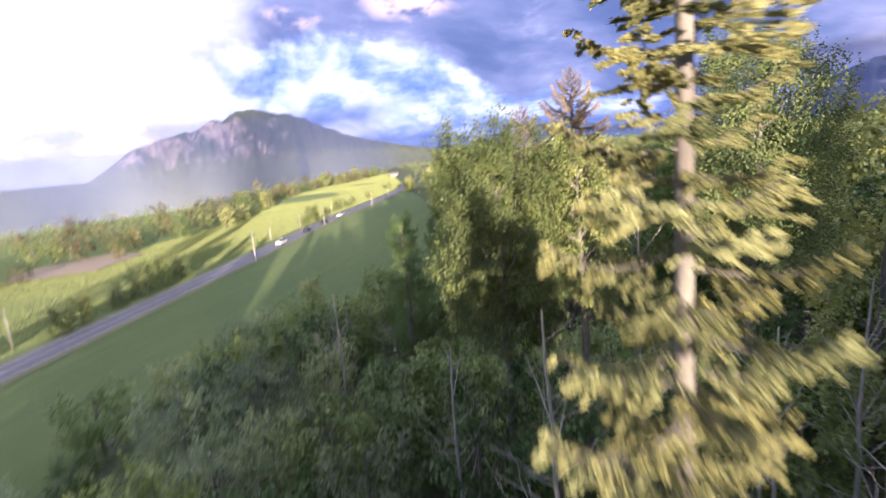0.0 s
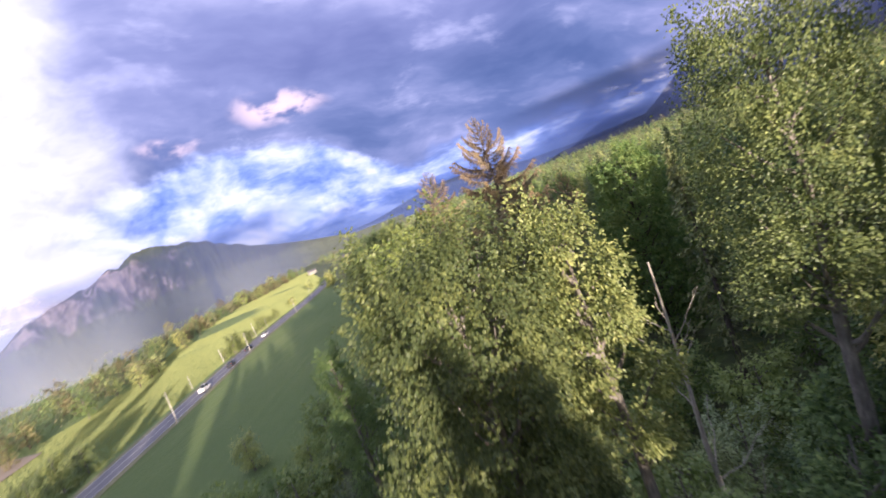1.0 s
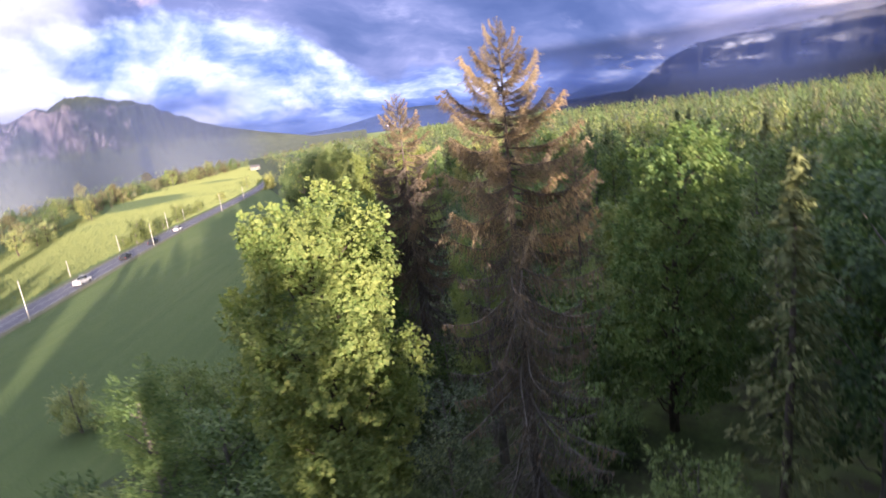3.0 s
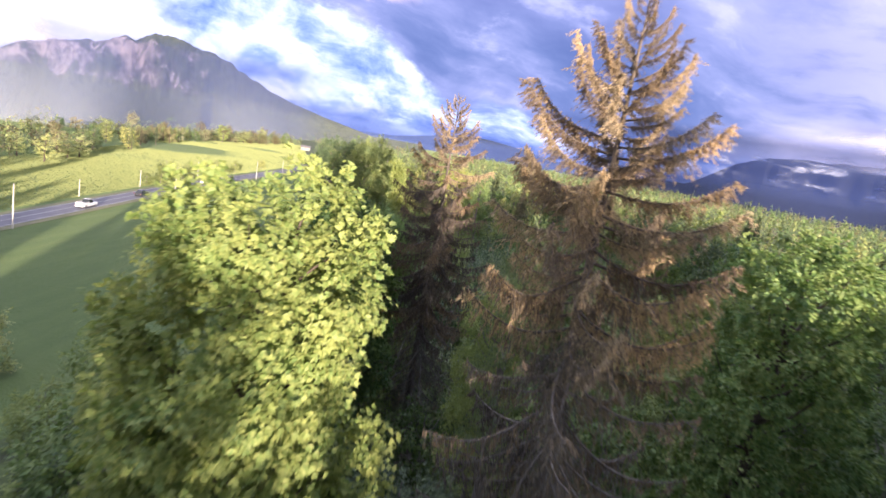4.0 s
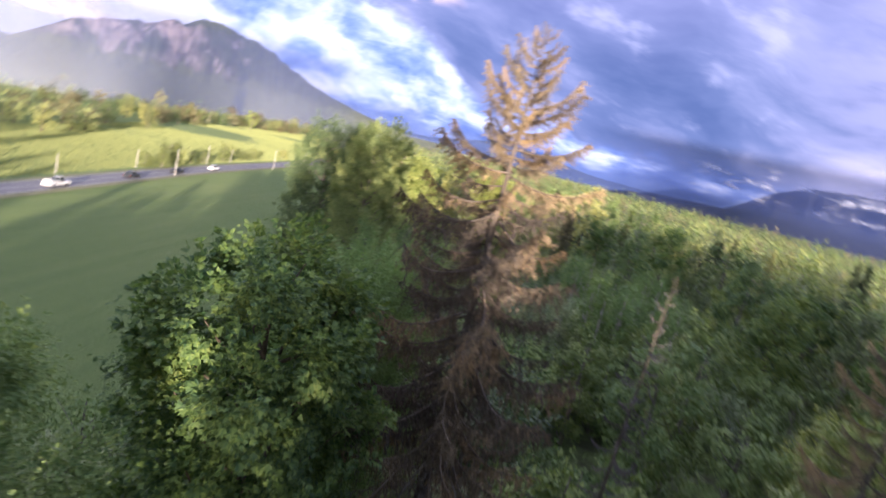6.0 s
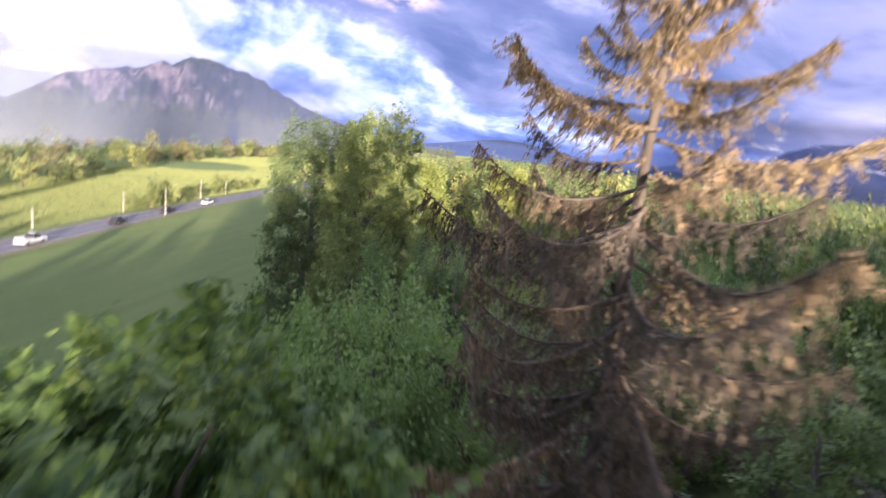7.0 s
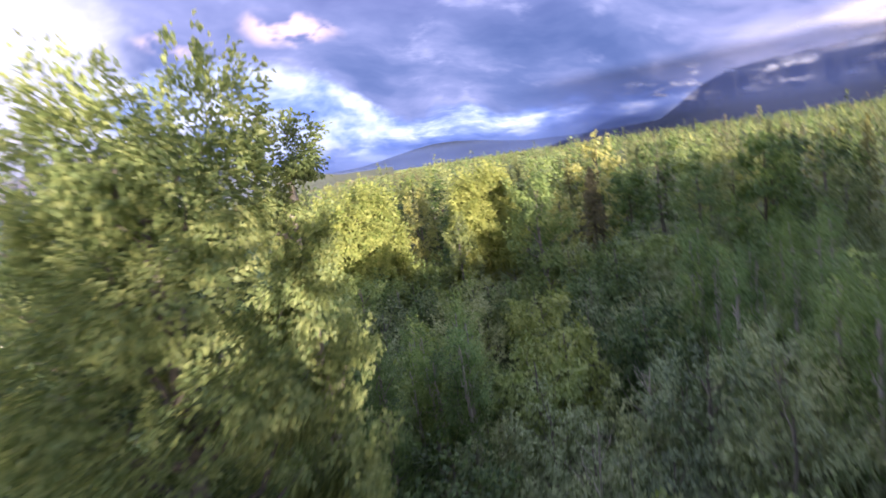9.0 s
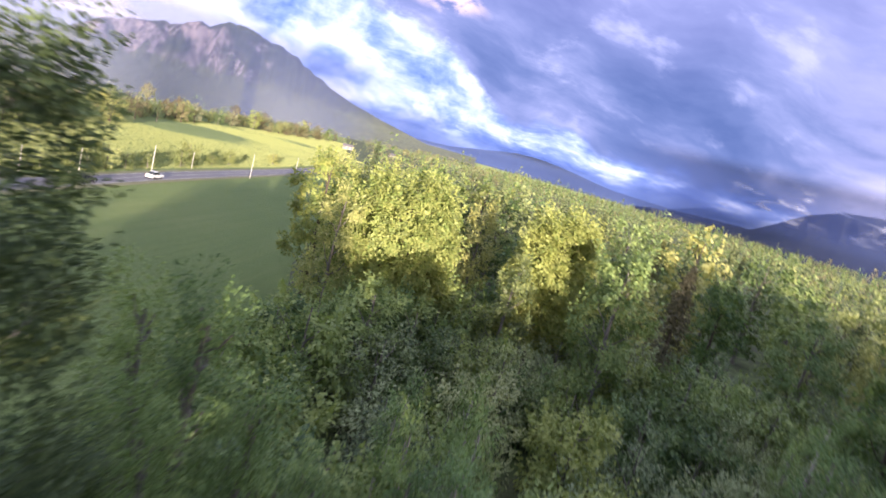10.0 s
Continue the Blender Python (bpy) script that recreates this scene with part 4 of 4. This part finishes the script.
def mid_broad(name, label, mat, bark, seed, leaf=0.5, lobes=14, tufts=16, per=7, wide=0.8, h=20.0, r=3.6, base=1.5, shoots=0.3, tuft_r=0.7, group="woodland trees", small=True, dome=0.5):
    return lambda m: broad_tree(name, label, dict(height=h, radius=r, crown_base=base, lobes=lobes, tufts=tufts, per_tuft=per, leaf_size=leaf, wide=wide, seed=seed, shoots=shoots, tuft_r=tuft_r, small=small, dome=dome, lobe=(0.28, 0.42)), mat, bark, m, group, whole=False)


for s in (101, 102, 103):
    kind_of("alder", mid_broad("alder_tree", "leafy green alder in a dense wood", alder_leaf, grey_bark, s, tufts=40, per=12, leaf=0.32, tuft_r=0.55, base=2.5))
for s in (111, 112):
    kind_of("maple", mid_broad("maple_tree", "full-crowned maple in fresh green leaf", maple_leaf, brown_bark, s, leaf=0.36, tufts=40, per=12, tuft_r=0.55, wide=0.95, r=4.4, base=2.5))
for s in (121, 122):
    kind_of("cottonwood", mid_broad("cottonwood_tree", "tall cottonwood in olive-green leaf", cottonwood_leaf, grey_bark, s, leaf=0.30, tufts=40, per=12, tuft_r=0.5, r=3.0, shoots=0.5, base=2.5))
for s in (131, 132, 133):
    kind_of("willow", mid_broad("willow_shrub", "grey-green willow shrub in a dense thicket", willow_leaf, grey_bark, s, leaf=0.27, lobes=13, tufts=24, per=14, wide=0.5, h=10.0, r=3.5, base=1.6, shoots=0.5, tuft_r=0.5, group="thicket shrubs"))
for s in (141, 142):
    kind_of("brush", mid_broad("alder_shrub", "dark green alder shrub in the undergrowth", alder_leaf, grey_bark, s, leaf=0.26, lobes=13, tufts=24, per=14, h=8.0, r=3.2, base=1.2, shoots=0.4, tuft_r=0.5, group="thicket shrubs"))
for s in (151, 152):
    kind_of("fir", (lambda s: lambda m: simple_conifer("fir_tree", "dark green fir in a mixed wood", 22.0, 3.0, spruce_bark, fir_needle, m, s, 1700, "woodland trees", 0.42))(s))
for s in (161, 162):
    kind_of("far_broad", mid_broad("far_tree", "distant leafy tree in a wooded belt", cottonwood_leaf, brown_bark, s, leaf=0.56, lobes=11, tufts=17, per=8, h=17.0, r=4.2, base=1.5, tuft_r=0.8, group="distant trees"))
kind_of("far_alder", mid_broad("far_tree", "distant dull green tree in a wooded belt", alder_leaf, grey_bark, 163, leaf=0.56, lobes=11, tufts=17, per=8, h=17.0, r=3.8, base=1.0, tuft_r=0.8, group="distant trees"))
kind_of("far_fir", lambda m: simple_conifer("far_tree", "distant dark pointed conifer", 20.0, 3.0, spruce_bark, fir_needle, m, 164, 900, "distant trees", 0.6))
kind_of("far_olive", mid_broad("far_tree", "distant olive-brown bushy tree at the meadow's far side", olive_leaf, brown_bark, 166, leaf=0.56, lobes=11, tufts=17, per=8, h=17.0, r=4.2, base=1.0, tuft_r=0.8, group="distant trees"))
for s in (167, 168):
    kind_of("sapling", mid_broad("poplar_sapling", "slender grass-green poplar sapling in the wet hollow", sapling_leaf, pale_wood, s, leaf=0.2, lobes=12, tufts=22, per=11, wide=0.5, h=12.0, r=1.15, base=0.6, shoots=0.8, tuft_r=0.45, group="saplings", dome=0.0))
kind_of("meadow_bush", mid_broad("roadside_bush", "sunlit yellowish bush beside the road", cottonwood_leaf, grey_bark, 165, leaf=0.3, lobes=9, tufts=22, per=12, h=7.0, r=2.6, base=0.3, group="roadside bushes"))
plant_rng = np.random.default_rng(99)
BACK = []


def plant(key, x, y, height, width=1.0):
    """One more tree of a kind; its first is built, the others copied. Those behind the start are gathered for one wood."""
    if y < -34:
        BACK.append((x, y, height))
        return
    own = {"alder": 20, "maple": 20, "cottonwood": 20, "willow": 10, "brush": 8, "fir": 22, "far_broad": 17, "far_alder": 17, "far_fir": 20, "meadow_bush": 7, "far_olive": 17, "sapling": 12}[key]
    entry = KINDS[key][int(plant_rng.integers(len(KINDS[key])))]
    s = height / own
    wide = width * (0.35 + 0.65 * s) * plant_rng.uniform(0.88, 1.15)
    m = spot(x, y, ground_height(x, y) - 0.05, plant_rng.uniform(0, 6.28), wide, s)
    if entry[1] is None:
        entry[1] = entry[0](m)
    else:
        copy_thing(entry[1], m @ Matrix.Diagonal((*entry[1].scale, 1)).inverted())


HEROES = [(-18.0, 86.4, 2.4), (-13.5, 21.0, 1.7), (-10.9, 68.2, 1.0), (-16.0, 90.0, 2.0), (4.0, 27.4, 4.4), (-2.5, 53.4, 3.6), (3.24, -25.04, 1.8), (-6.2, 26.3, 5.0), (-1.1, -1.8, 4.0), (2.7, -1.2, 2.4), (11.8, 0.6, 3.6), (17.2, 38.6, 4.8), (-8.4, 47.4, 3.6), (-8.0, 57.0, 3.6), (-13.1, 75.8, 3.4), (-11.4, 77.9, 1.6), (-18.3, 80.3, 3.2), (-11.8, 40.5, 2.6), (-21.5, 137, 7), (-4.6, 141.5, 5.5), (3.1, 37.3, 1.6), (2.6, 39.6, 2.2), (14.2, 53.0, 2.6), (13.2, 151, 4), (5.9, 56, 1.5), (6.6, 1.9, 1.5)]


def path_x(y):
    return float(np.interp(y, [-30, -19, -9, 10, 27, 34, 46, 54, 67, 80, 110], [2.0, 0.4, -0.2, -0.1, -1.5, -2.7, -5.6, -7.1, -8.0, -10, -14]))


placed = []
SUN_LANES = [(-34.0, -28.5), (-25.5, -23.0)]     # gaps left in the planting to let the low sun streak the meadow


def room(x, y, gap):
    return all((x - a) ** 2 + (y - b) ** 2 > (gap * 0.5 + g * 0.5) ** 2 for a, b, g in placed)


def scatter(x0, x1, y0, y1, tries, chooser):
    for _ in range(tries):
        x, y = plant_rng.uniform(x0, x1), plant_rng.uniform(y0, y1)
        if y < 40 and any(a < x + SUN_RUN * y < c for a, c in SUN_LANES):
            continue
        if x < edge_x(y) + 1.5 or any((x - a) ** 2 + (y - b) ** 2 < (r * 0.75 + 1.4) ** 2 for a, b, r in HEROES):
            continue
        got = chooser(x, y)
        if got is None:
            continue
        key, h, gap = got
        if not room(x, y, gap):
            continue
        placed.append((x, y, gap))
        plant(key, x, y, h)


def choose(x, y):
    """What grows where: thicket on the meadow side and in the wet hollow, tall wood to the right and beyond."""
    r, q = plant_rng.random(), plant_rng.random()
    off = x - path_x(y)
    patch = noise.noise((x * 0.05, y * 0.05, 4))
    # unseen trees behind the start: heights follow the shade wanted ahead
    if y < -33:
        back = x + SUN_RUN * (y + 45)
        if -9 < back < 12:
            return ("far_alder", 20 + 4 * q, 4.5)
        if back <= -9:
            return ("far_alder", 17 + 7 * q, 4.8)
        tall = float(np.interp(back, [12, 20, 30, 32.5, 40, 44, 46, 53, 56, 64, 74, 90], [26, 27, 27, 36.5, 39, 38, 26, 26, 34.5, 34.5, 41, 46]))
        return ("far_fir" if r < 0.25 else "far_alder", tall * (0.88 + 0.12 * q), 4.6)
    if 84 < y < 132 and x < -13 - 0.15 * (y - 84):
        return ("alder" if r < 0.5 else "brush", 9 + 5 * q, 3.8)
    if 84 < y < 132 and -24 < x < 34 - 0.1 * (y - 84):
        return ("willow" if r < 0.62 else "brush", 7.5 + 3.4 * q + 3.0 * patch, 3.5)
    if off < -9 and y < 84:
        low = x < edge_x(y) + 7
        return ("willow" if r < 0.4 else "brush", (4.5 if low else 6.5) + 4 * q, 4.3)
    if -9 <= off < 9 and y < 84:
        return ("brush" if r < 0.6 else "willow", 6.5 + 4.5 * q + (2 if y > 60 else 0), 4.2)
    if 9 <= off < 17 and y < 40:
        return ("brush" if r < 0.7 else "willow", 6.5 + 3.5 * q, 4.2)
    if 9 <= off < 17 and y < 84:
        return ("alder" if r < 0.4 else "brush", 9 + 4.5 * q, 4.6)
    if y < 30:
        return ("alder" if r < 0.46 else "maple" if r < 0.62 else "cottonwood" if r < 0.86 else "fir", 20 + 6.5 * q, 5.8)
    if y < 84:
        return ("alder" if r < 0.45 else "maple" if r < 0.68 else "cottonwood" if r < 0.95 else "fir", (12 if x < 34 else 17) + 5.5 * q, 6.0)
    if y < 132 and x < 0:
        return ("alder" if r < 0.15 else "brush", 5 + 4 * q, 5.0)
    if y > 165 or x > 44:
        return ("far_broad" if r < 0.30 else "far_alder" if r < 0.74 else "far_fir", 16 + 6.5 * q + 2.5 * patch, 7.0)
    return ("maple" if r < 0.42 else "alder" if r < 0.62 else "fir" if r < 0.70 else "cottonwood", 15.5 + 6.5 * q, 7.0)


for x, y, h in [(-3.0, -4.2, 13.0), (1.2, -3.6, 14.0), (-0.6, 1.6, 13.5), (4.6, 1.2, 14.0), (10.2, -1.0, 15.0), (12.8, 2.6, 15.5), (13.4, -1.6, 13.0)]:
    placed.append((x, y, 3.0))
    plant("alder", x, y, h, 0.85)
scatter(-45, 46, -34, 84, 1100, choose)
scatter(-28, 36, 84, 134, 420, choose)
scatter(-20, 46, 124, 143, 260, lambda x, y: ("brush" if plant_rng.random() < 0.6 else "willow", 7.5 + 3.5 * plant_rng.random(), 2.9))
scatter(-60, 60, 84, 215, 600, choose)
scatter(-45, 66, -90, -33, 380, choose)
scatter(66, 150, -75, -33, 330, choose)
# four unseen tall trees added to throw shadow strips over the field
for x, y, h in [(-38.0, -65, 32), (-40.5, -60, 33), (-46.0, -68, 30), (-50.5, -66, 33)]:
    plant("far_alder", x, y, h)
for _ in range(14):
    x, y = plant_rng.uniform(-13.5, -8.5), plant_rng.uniform(99, 110)
    if room(x, y, -1.2):
        placed.append((x, y, 1.0))
        plant("sapling", x, y, plant_rng.uniform(9.5, 13.5))
for _ in range(90):
    x, y = plant_rng.uniform(9, 29), plant_rng.uniform(88, 122)
    if abs(x - 14 - 0.12 * (y - 88)) < 7 and room(x, y, -1.2):
        placed.append((x, y, 1.2))
        plant("sapling", x, y, plant_rng.uniform(11, 16))


def far_choose(x, y):
    r, q = plant_rng.random(), plant_rng.random()
    return ("far_broad" if r < 0.45 else "far_alder" if r < 0.68 else "far_fir", 16 + 7 * q, 9.0)


scatter(46, 110, -20, 215, 70, far_choose)

# wooded belt beyond the meadow, and what stands by the road
BELT = [(20, -140), (90, -137), (160, -132), (220, -148), (295, -173), (375, -199), (460, -203), (560, -205), (700, -225)]
for _ in range(230):
    y = plant_rng.uniform(30, 640)
    x = float(np.interp(y, [b[0] for b in BELT], [b[1] for b in BELT])) - abs(plant_rng.normal(0, 28)) - 2
    if 150 < y < 300 and plant_rng.random() < 0.25 or not room(x, y, 5.5):
        continue
    placed.append((x, y, 5.5))
    r = plant_rng.random()
    plant("far_olive" if r < 0.45 else "far_broad" if r < 0.72 else "far_alder" if r < 0.88 else "far_fir", x, y, plant_rng.uniform(4.0, 10.5) * (1.0 if plant_rng.random() < 0.85 else 1.5), 1.25)
for x, y, h in [(-98.5, 169, 4.5), (-97, 174, 6), (-99.5, 181, 8), (-100, 187, 6.5), (-101, 194, 4.5), (-101.5, 202, 4), (-103, 217, 5.5), (-105.5, 224, 7), (-105, 235, 4), (-107, 248, 5.5), (-110, 285, 5),
                (-84, 58, 5), (-86, 66, 7.5), (-88, 75, 8.5), (-89, 83, 6.5), (-82, 43, 5.5), (-84, 49, 6), (-78, 14, 6), (-92, 312, 9), (-95, 325, 10), (-99, 336, 8), (-118, 352, 8)]:
    plant("meadow_bush", x, y, h)
for x, y, h in [(-35, 30, 7), (-39.5, 52, 6), (-41, 18, 5)]:
    plant("meadow_bush", x, y, h)


def far_woods():
    """The wooded valley floor beyond, too far to count: one object."""
    global rng
    r = np.random.default_rng(5)
    rng = r
    places, heads, sizes, tint = [], [], [], []
    made, taken = 0, set()
    while made < 5200:
        a, d = radians(r.uniform(-64, 66)), 130 + 1500 * r.random() ** 2.0
        x, y = math.sin(a) * d, 27 + math.cos(a) * d
        belt = float(np.interp(y, [q[0] for q in BELT], [q[1] for q in BELT])) - 8
        if belt < x < edge_x(y) + 3 and y < 660 or abs(x - road_x(y)) < 9 and y < 800 or -60 < x < 60 and y < 205 or x > 0 and d < 190 and not room(x, y, 6):
            continue
        if a < radians(-12) and d > foot_r(math.degrees(a)) - 70:
            continue
        west = x < -60
        cell = (int(x // (4 if west else 7)), int(y // (4 if west else 7)))
        if d < 800 and cell in taken:
            made += 0.02
            continue
        taken.add(cell)
        clump = noise.noise((x * 0.03, y * 0.03, 8.0))
        if west and clump < -0.30:
            made += 0.02
            continue
        h = r.uniform(3.5, 9) * (1.0 + 0.9 * max(0.0, clump)) if west else r.uniform(12, 20.5) + 4 * clump
        h *= 1.3 if r.random() < 0.10 else 1.0
        pointed = r.random() < (0.15 if west else 0.45)
        per = 34 if west else 70 if d < 450 else 30
        size = (0.45 + 0.0009 * d) if west else (0.62 + 0.0011 * d)
        u, ang = r.random(per) ** 0.8, r.random(per) * 6.28
        girth = 0.40 * h + 0.8 if west else r.uniform(2.3, 3.6)
        rad = ((1 - u) * 2.6 + 0.2) * r.uniform(0.7, 1.0, per) if pointed else girth * np.sin(np.pi * (0.14 + 0.82 * u)) ** 0.7 * r.uniform(0.75, 1.0, per)
        places.append(np.column_stack([x + np.cos(ang) * rad, y + np.sin(ang) * rad, h * (0.08 + 0.90 * u)]))
        heads.append(np.column_stack([np.cos(ang), np.sin(ang), np.full(per, -0.5)]) + r.normal(0, 0.4, (per, 3)))
        sizes.append(size * r.uniform(0.7, 1.35, per))
        tint.append(np.full(per, r.choice([0, 3, 3, 1, 2]) if west else 2 if pointed else r.choice([0, 1, 1, 3])))
        made += 1
    me = mesh_np("far_woods", *leaves(np.concatenate(places), np.concatenate(heads), np.concatenate(sizes), 0.85, 0.2, face=np.concatenate(heads) + np.array([0, 0, 1.0]), small=True), [cottonwood_leaf, alder_leaf, fir_needle, olive_leaf], index=np.concatenate(tint))
    tagged(new("far_woods", me), "sunlit green woods covering the distant valley floor", "woods", kind="stuff")


def meadow_tufts():
    """Standing grass of the meadow, which catches the low sun."""
    global rng
    r = np.random.default_rng(15)
    rng = r
    ys = 20 + 640 * r.random(240000) ** 1.15
    steps = np.arange(-100, 700, 5)
    mid = np.interp(ys, steps, [road_x(y) for y in steps])
    lo = np.interp(ys, [q[0] for q in BELT], [q[1] for q in BELT]) - 14
    hi = mid - 6.5
    xs = lo + (hi - lo) * r.random(len(ys))
    p = np.column_stack([xs, ys, np.full(len(xs), 0.06)])
    d = np.column_stack([r.normal(0, 0.2, len(xs)), r.normal(0, 0.2, len(xs)), np.ones(len(xs))])
    turned = np.column_stack([r.normal(0.25, 0.5, len(xs)), np.full(len(xs), -1.0), np.zeros(len(xs))])
    size = (0.082 + 0.00015 * ys) * r.uniform(0.7, 1.3, len(xs))
    me = mesh_np("meadow_grass", *leaves(p, d, size, 6.0, 0.05, face=turned, small=True), meadow_blade)
    tagged(new("meadow_grass", me), "standing meadow grass bright in the low sun", "grass", kind="stuff")


def back_woods():
    """Unseen tall wood added behind the start of the flight to shade the low growth: one object."""
    global rng
    r = np.random.default_rng(25)
    rng = r
    places, heads, sizes, tint = [], [], [], []
    for x, y, h in BACK:
        per = int(60 + 7 * h)
        u, ang = r.random(per), r.random(per) * 6.28
        rad = (0.06 * h + 1.6) * np.sin(np.pi * (0.10 + 0.84 * u)) * r.uniform(0.3, 1.0, per)
        places.append(np.column_stack([x + np.cos(ang) * rad, y + np.sin(ang) * rad, h * (0.03 + 0.95 * u)]))
        heads.append(np.column_stack([np.cos(ang), np.sin(ang), np.full(per, -0.5)]) + r.normal(0, 0.5, (per, 3)))
        sizes.append(r.uniform(0.9, 1.8, per))
        tint.append(np.full(per, r.choice([0, 1, 1])))
    me = mesh_np("back_woods", *leaves(np.concatenate(places), np.concatenate(heads), np.concatenate(sizes), 0.9, 0.2, small=True), [alder_leaf, fir_needle], index=np.concatenate(tint))
    tagged(new("back_woods", me), "unseen tall mixed wood of alders and firs added for its shade", "woods", kind="stuff")


meadow_tufts()
far_woods()
back_woods()

# ---- roadside things ----


def utility_pole(x, y, h, label):
    ob = thing("utility_pole", label, "utility pole", spot(x, y), "poles along the road")
    part("shaft", mesh_np("shaft", *tube([(0, 0, 0), (0, 0, h * 0.5), (0.02, 0, h)], [0.125, 0.105, 0.085], 10), pole_wood, True), ob)
    part("cap", mesh_np("cap", *tube([(0.02, 0, h - 0.02), (0.02, 0, h + 0.12), (0.02, 0, h + 0.13)], [0.10, 0.085, 0.01], 10), steel, True), ob)


for x, y, h in [(-77.4, 97.5, 9.5), (-93.2, 134, 5.0), (-96.6, 163, 6.0), (-87.6, 166, 8.5), (-99.4, 201, 7.5), (-101.5, 220, 5.5), (-91.2, 234, 9.0), (-84.5, 36, 8.0), (-94, 272, 8.0)]:
    utility_pole(x, y, h * 0.82, "weathered pale wooden pole beside the road" if h > 6.5 else "short pale wooden pole in the roadside grass")


def box(x0, x1, y0, y1, z0, z1, inset=(0, 0, 0, 0)):
    """A box whose top is drawn in by inset (left, right, back, front)."""
    a, b, c, d = inset
    v = [(x0, y0, z0), (x1, y0, z0), (x1, y1, z0), (x0, y1, z0), (x0 + a, y0 + c, z1), (x1 - b, y0 + c, z1), (x1 - b, y1 - d, z1), (x0 + a, y1 - d, z1)]
    return np.array(v, float), np.array([(3, 2, 1, 0), (4, 5, 6, 7), (0, 1, 5, 4), (1, 2, 6, 5), (2, 3, 7, 6), (3, 0, 4, 7)])


def car(label, paint, y, pickup=False):
    ang = math.atan2(road_x(y + 2) - road_x(y - 2), 4)
    ob = thing("pickup_truck" if pickup else "car", label, "car", Matrix.LocRotScale((road_x(y) + 1.4, y, 0.17), Euler((0, 0, -ang)), (1, 1, 1)), "cars on the road")
    ln = 2.7 if pickup else 2.2
    body = [box(-0.9, 0.9, -ln, ln, 0.32, 0.78, (0.03, 0.03, 0.05, 0.06)), box(-0.87, 0.87, -ln + 0.05, ln - 0.06, 0.78, 0.98, (0.08, 0.08, 0.1, 0.35))]
    part("body", mesh_np("body", *join(body), paint), ob)
    cab = (-0.35, 1.25, 0.25, 0.6) if pickup else (-1.55, 1.05, 0.55, 0.75)
    part("cabin", mesh_np("cabin", *box(-0.80, 0.80, cab[0], cab[1], 0.97, 1.52 if not pickup else 1.75, (0.14, 0.14, cab[2], cab[3])), car_glass), ob)
    part("roof", mesh_np("roof", *box(-0.66, 0.66, cab[0] + cab[2], cab[1] - cab[3], 1.53 if not pickup else 1.76, 1.57 if not pickup else 1.80, (0.03, 0.03, 0.03, 0.03)), paint), ob)
    if pickup:
        for x in (-0.86, 0.80):
            part("bed_side", mesh_np("bed_side", *box(x, x + 0.06, -2.6, -0.4, 0.96, 1.22), paint), ob)
        part("tailgate", mesh_np("tailgate", *box(-0.80, 0.80, -2.64, -2.58, 0.96, 1.22), paint), ob)
    a = np.linspace(0, 2 * np.pi, 14, endpoint=False)
    for x in (-0.86, 0.86):
        for yy in (-ln * 0.62, ln * 0.64):
            v, f = tube([(x - 0.11, yy, 0.33), (x - 0.09, yy, 0.33), (x + 0.09, yy, 0.33), (x + 0.11, yy, 0.33)], [0.24, 0.33, 0.33, 0.24], 14)
            wheel = part("wheel", mesh_np("wheel", v, f, tyre_rubber, True), ob)
            v, f = tube([(x - 0.112, yy, 0.33), (x - 0.10, yy, 0.33), (x + 0.10, yy, 0.33), (x + 0.112, yy, 0.33)], [0.01, 0.23, 0.23, 0.01], 12)
            part("rim", mesh_np("rim", v, f, steel, True), wheel)
        part("tail_lamp", mesh_np("tail_lamp", *box(x - 0.10 if x > 0 else x, x if x > 0 else x + 0.10, -ln - 0.01, -ln + 0.1, 0.62, 0.80), lamp_red), ob)


car("white pickup truck on the country road", white_car, 124, True)
car("dark saloon car on the country road", dark_car, 149)
car("dark saloon car following on the country road", dark_car, 170)
car("white saloon car on the country road", white_car, 192)


def farmhouse(x, y, turn, sx, sy, h):
    ob = thing("farmhouse", "small pale farmhouse with dark gabled roof among trees", "house", spot(x, y, 0, turn))
    wall = part("wall", mesh_np("wall", *box(-sx, sx, -sy, sy, 0, h), house_wall), ob)
    v = np.array([(-sx - 0.4, -sy - 0.4, h), (sx + 0.4, -sy - 0.4, h), (sx + 0.4, sy + 0.4, h), (-sx - 0.4, sy + 0.4, h), (-sx - 0.4, 0, h + sy * 0.7), (sx + 0.4, 0, h + sy * 0.7)], float)
    part("roof", mesh_np("roof", v, np.array([(0, 1, 5, 4), (2, 3, 4, 5), (3, 0, 4, 4), (1, 2, 5, 5), (3, 2, 1, 0)])[[0, 1, 4]], house_roof), ob)
    for k in range(3):
        c = -sx + (k + 0.5) * 2 * sx / 3
        pane = part("window", mesh_np("window", *box(c - 0.5, c + 0.5, -sy - 0.05, -sy, h * 0.35, h * 0.72), car_glass), wall)
    return ob


farmhouse(-176, 560, 0.3, 4.5, 3, 3)
farmhouse(-152, 640, -0.5, 5, 3.5, 3)
me = mesh_np("bare_soil", [(-146, 84, 0.25), (-128, 96, 0.25), (-133, 122, 0.25), (-150, 128, 0.25), (-158, 104, 0.25), (-152, 92, 0.25)], [(0, 1, 2, 5), (5, 2, 3, 4)], bare_soil)
tagged(new("bare_soil_patch", me), "patch of bare tan soil beyond the meadow", "soil", kind="structure")
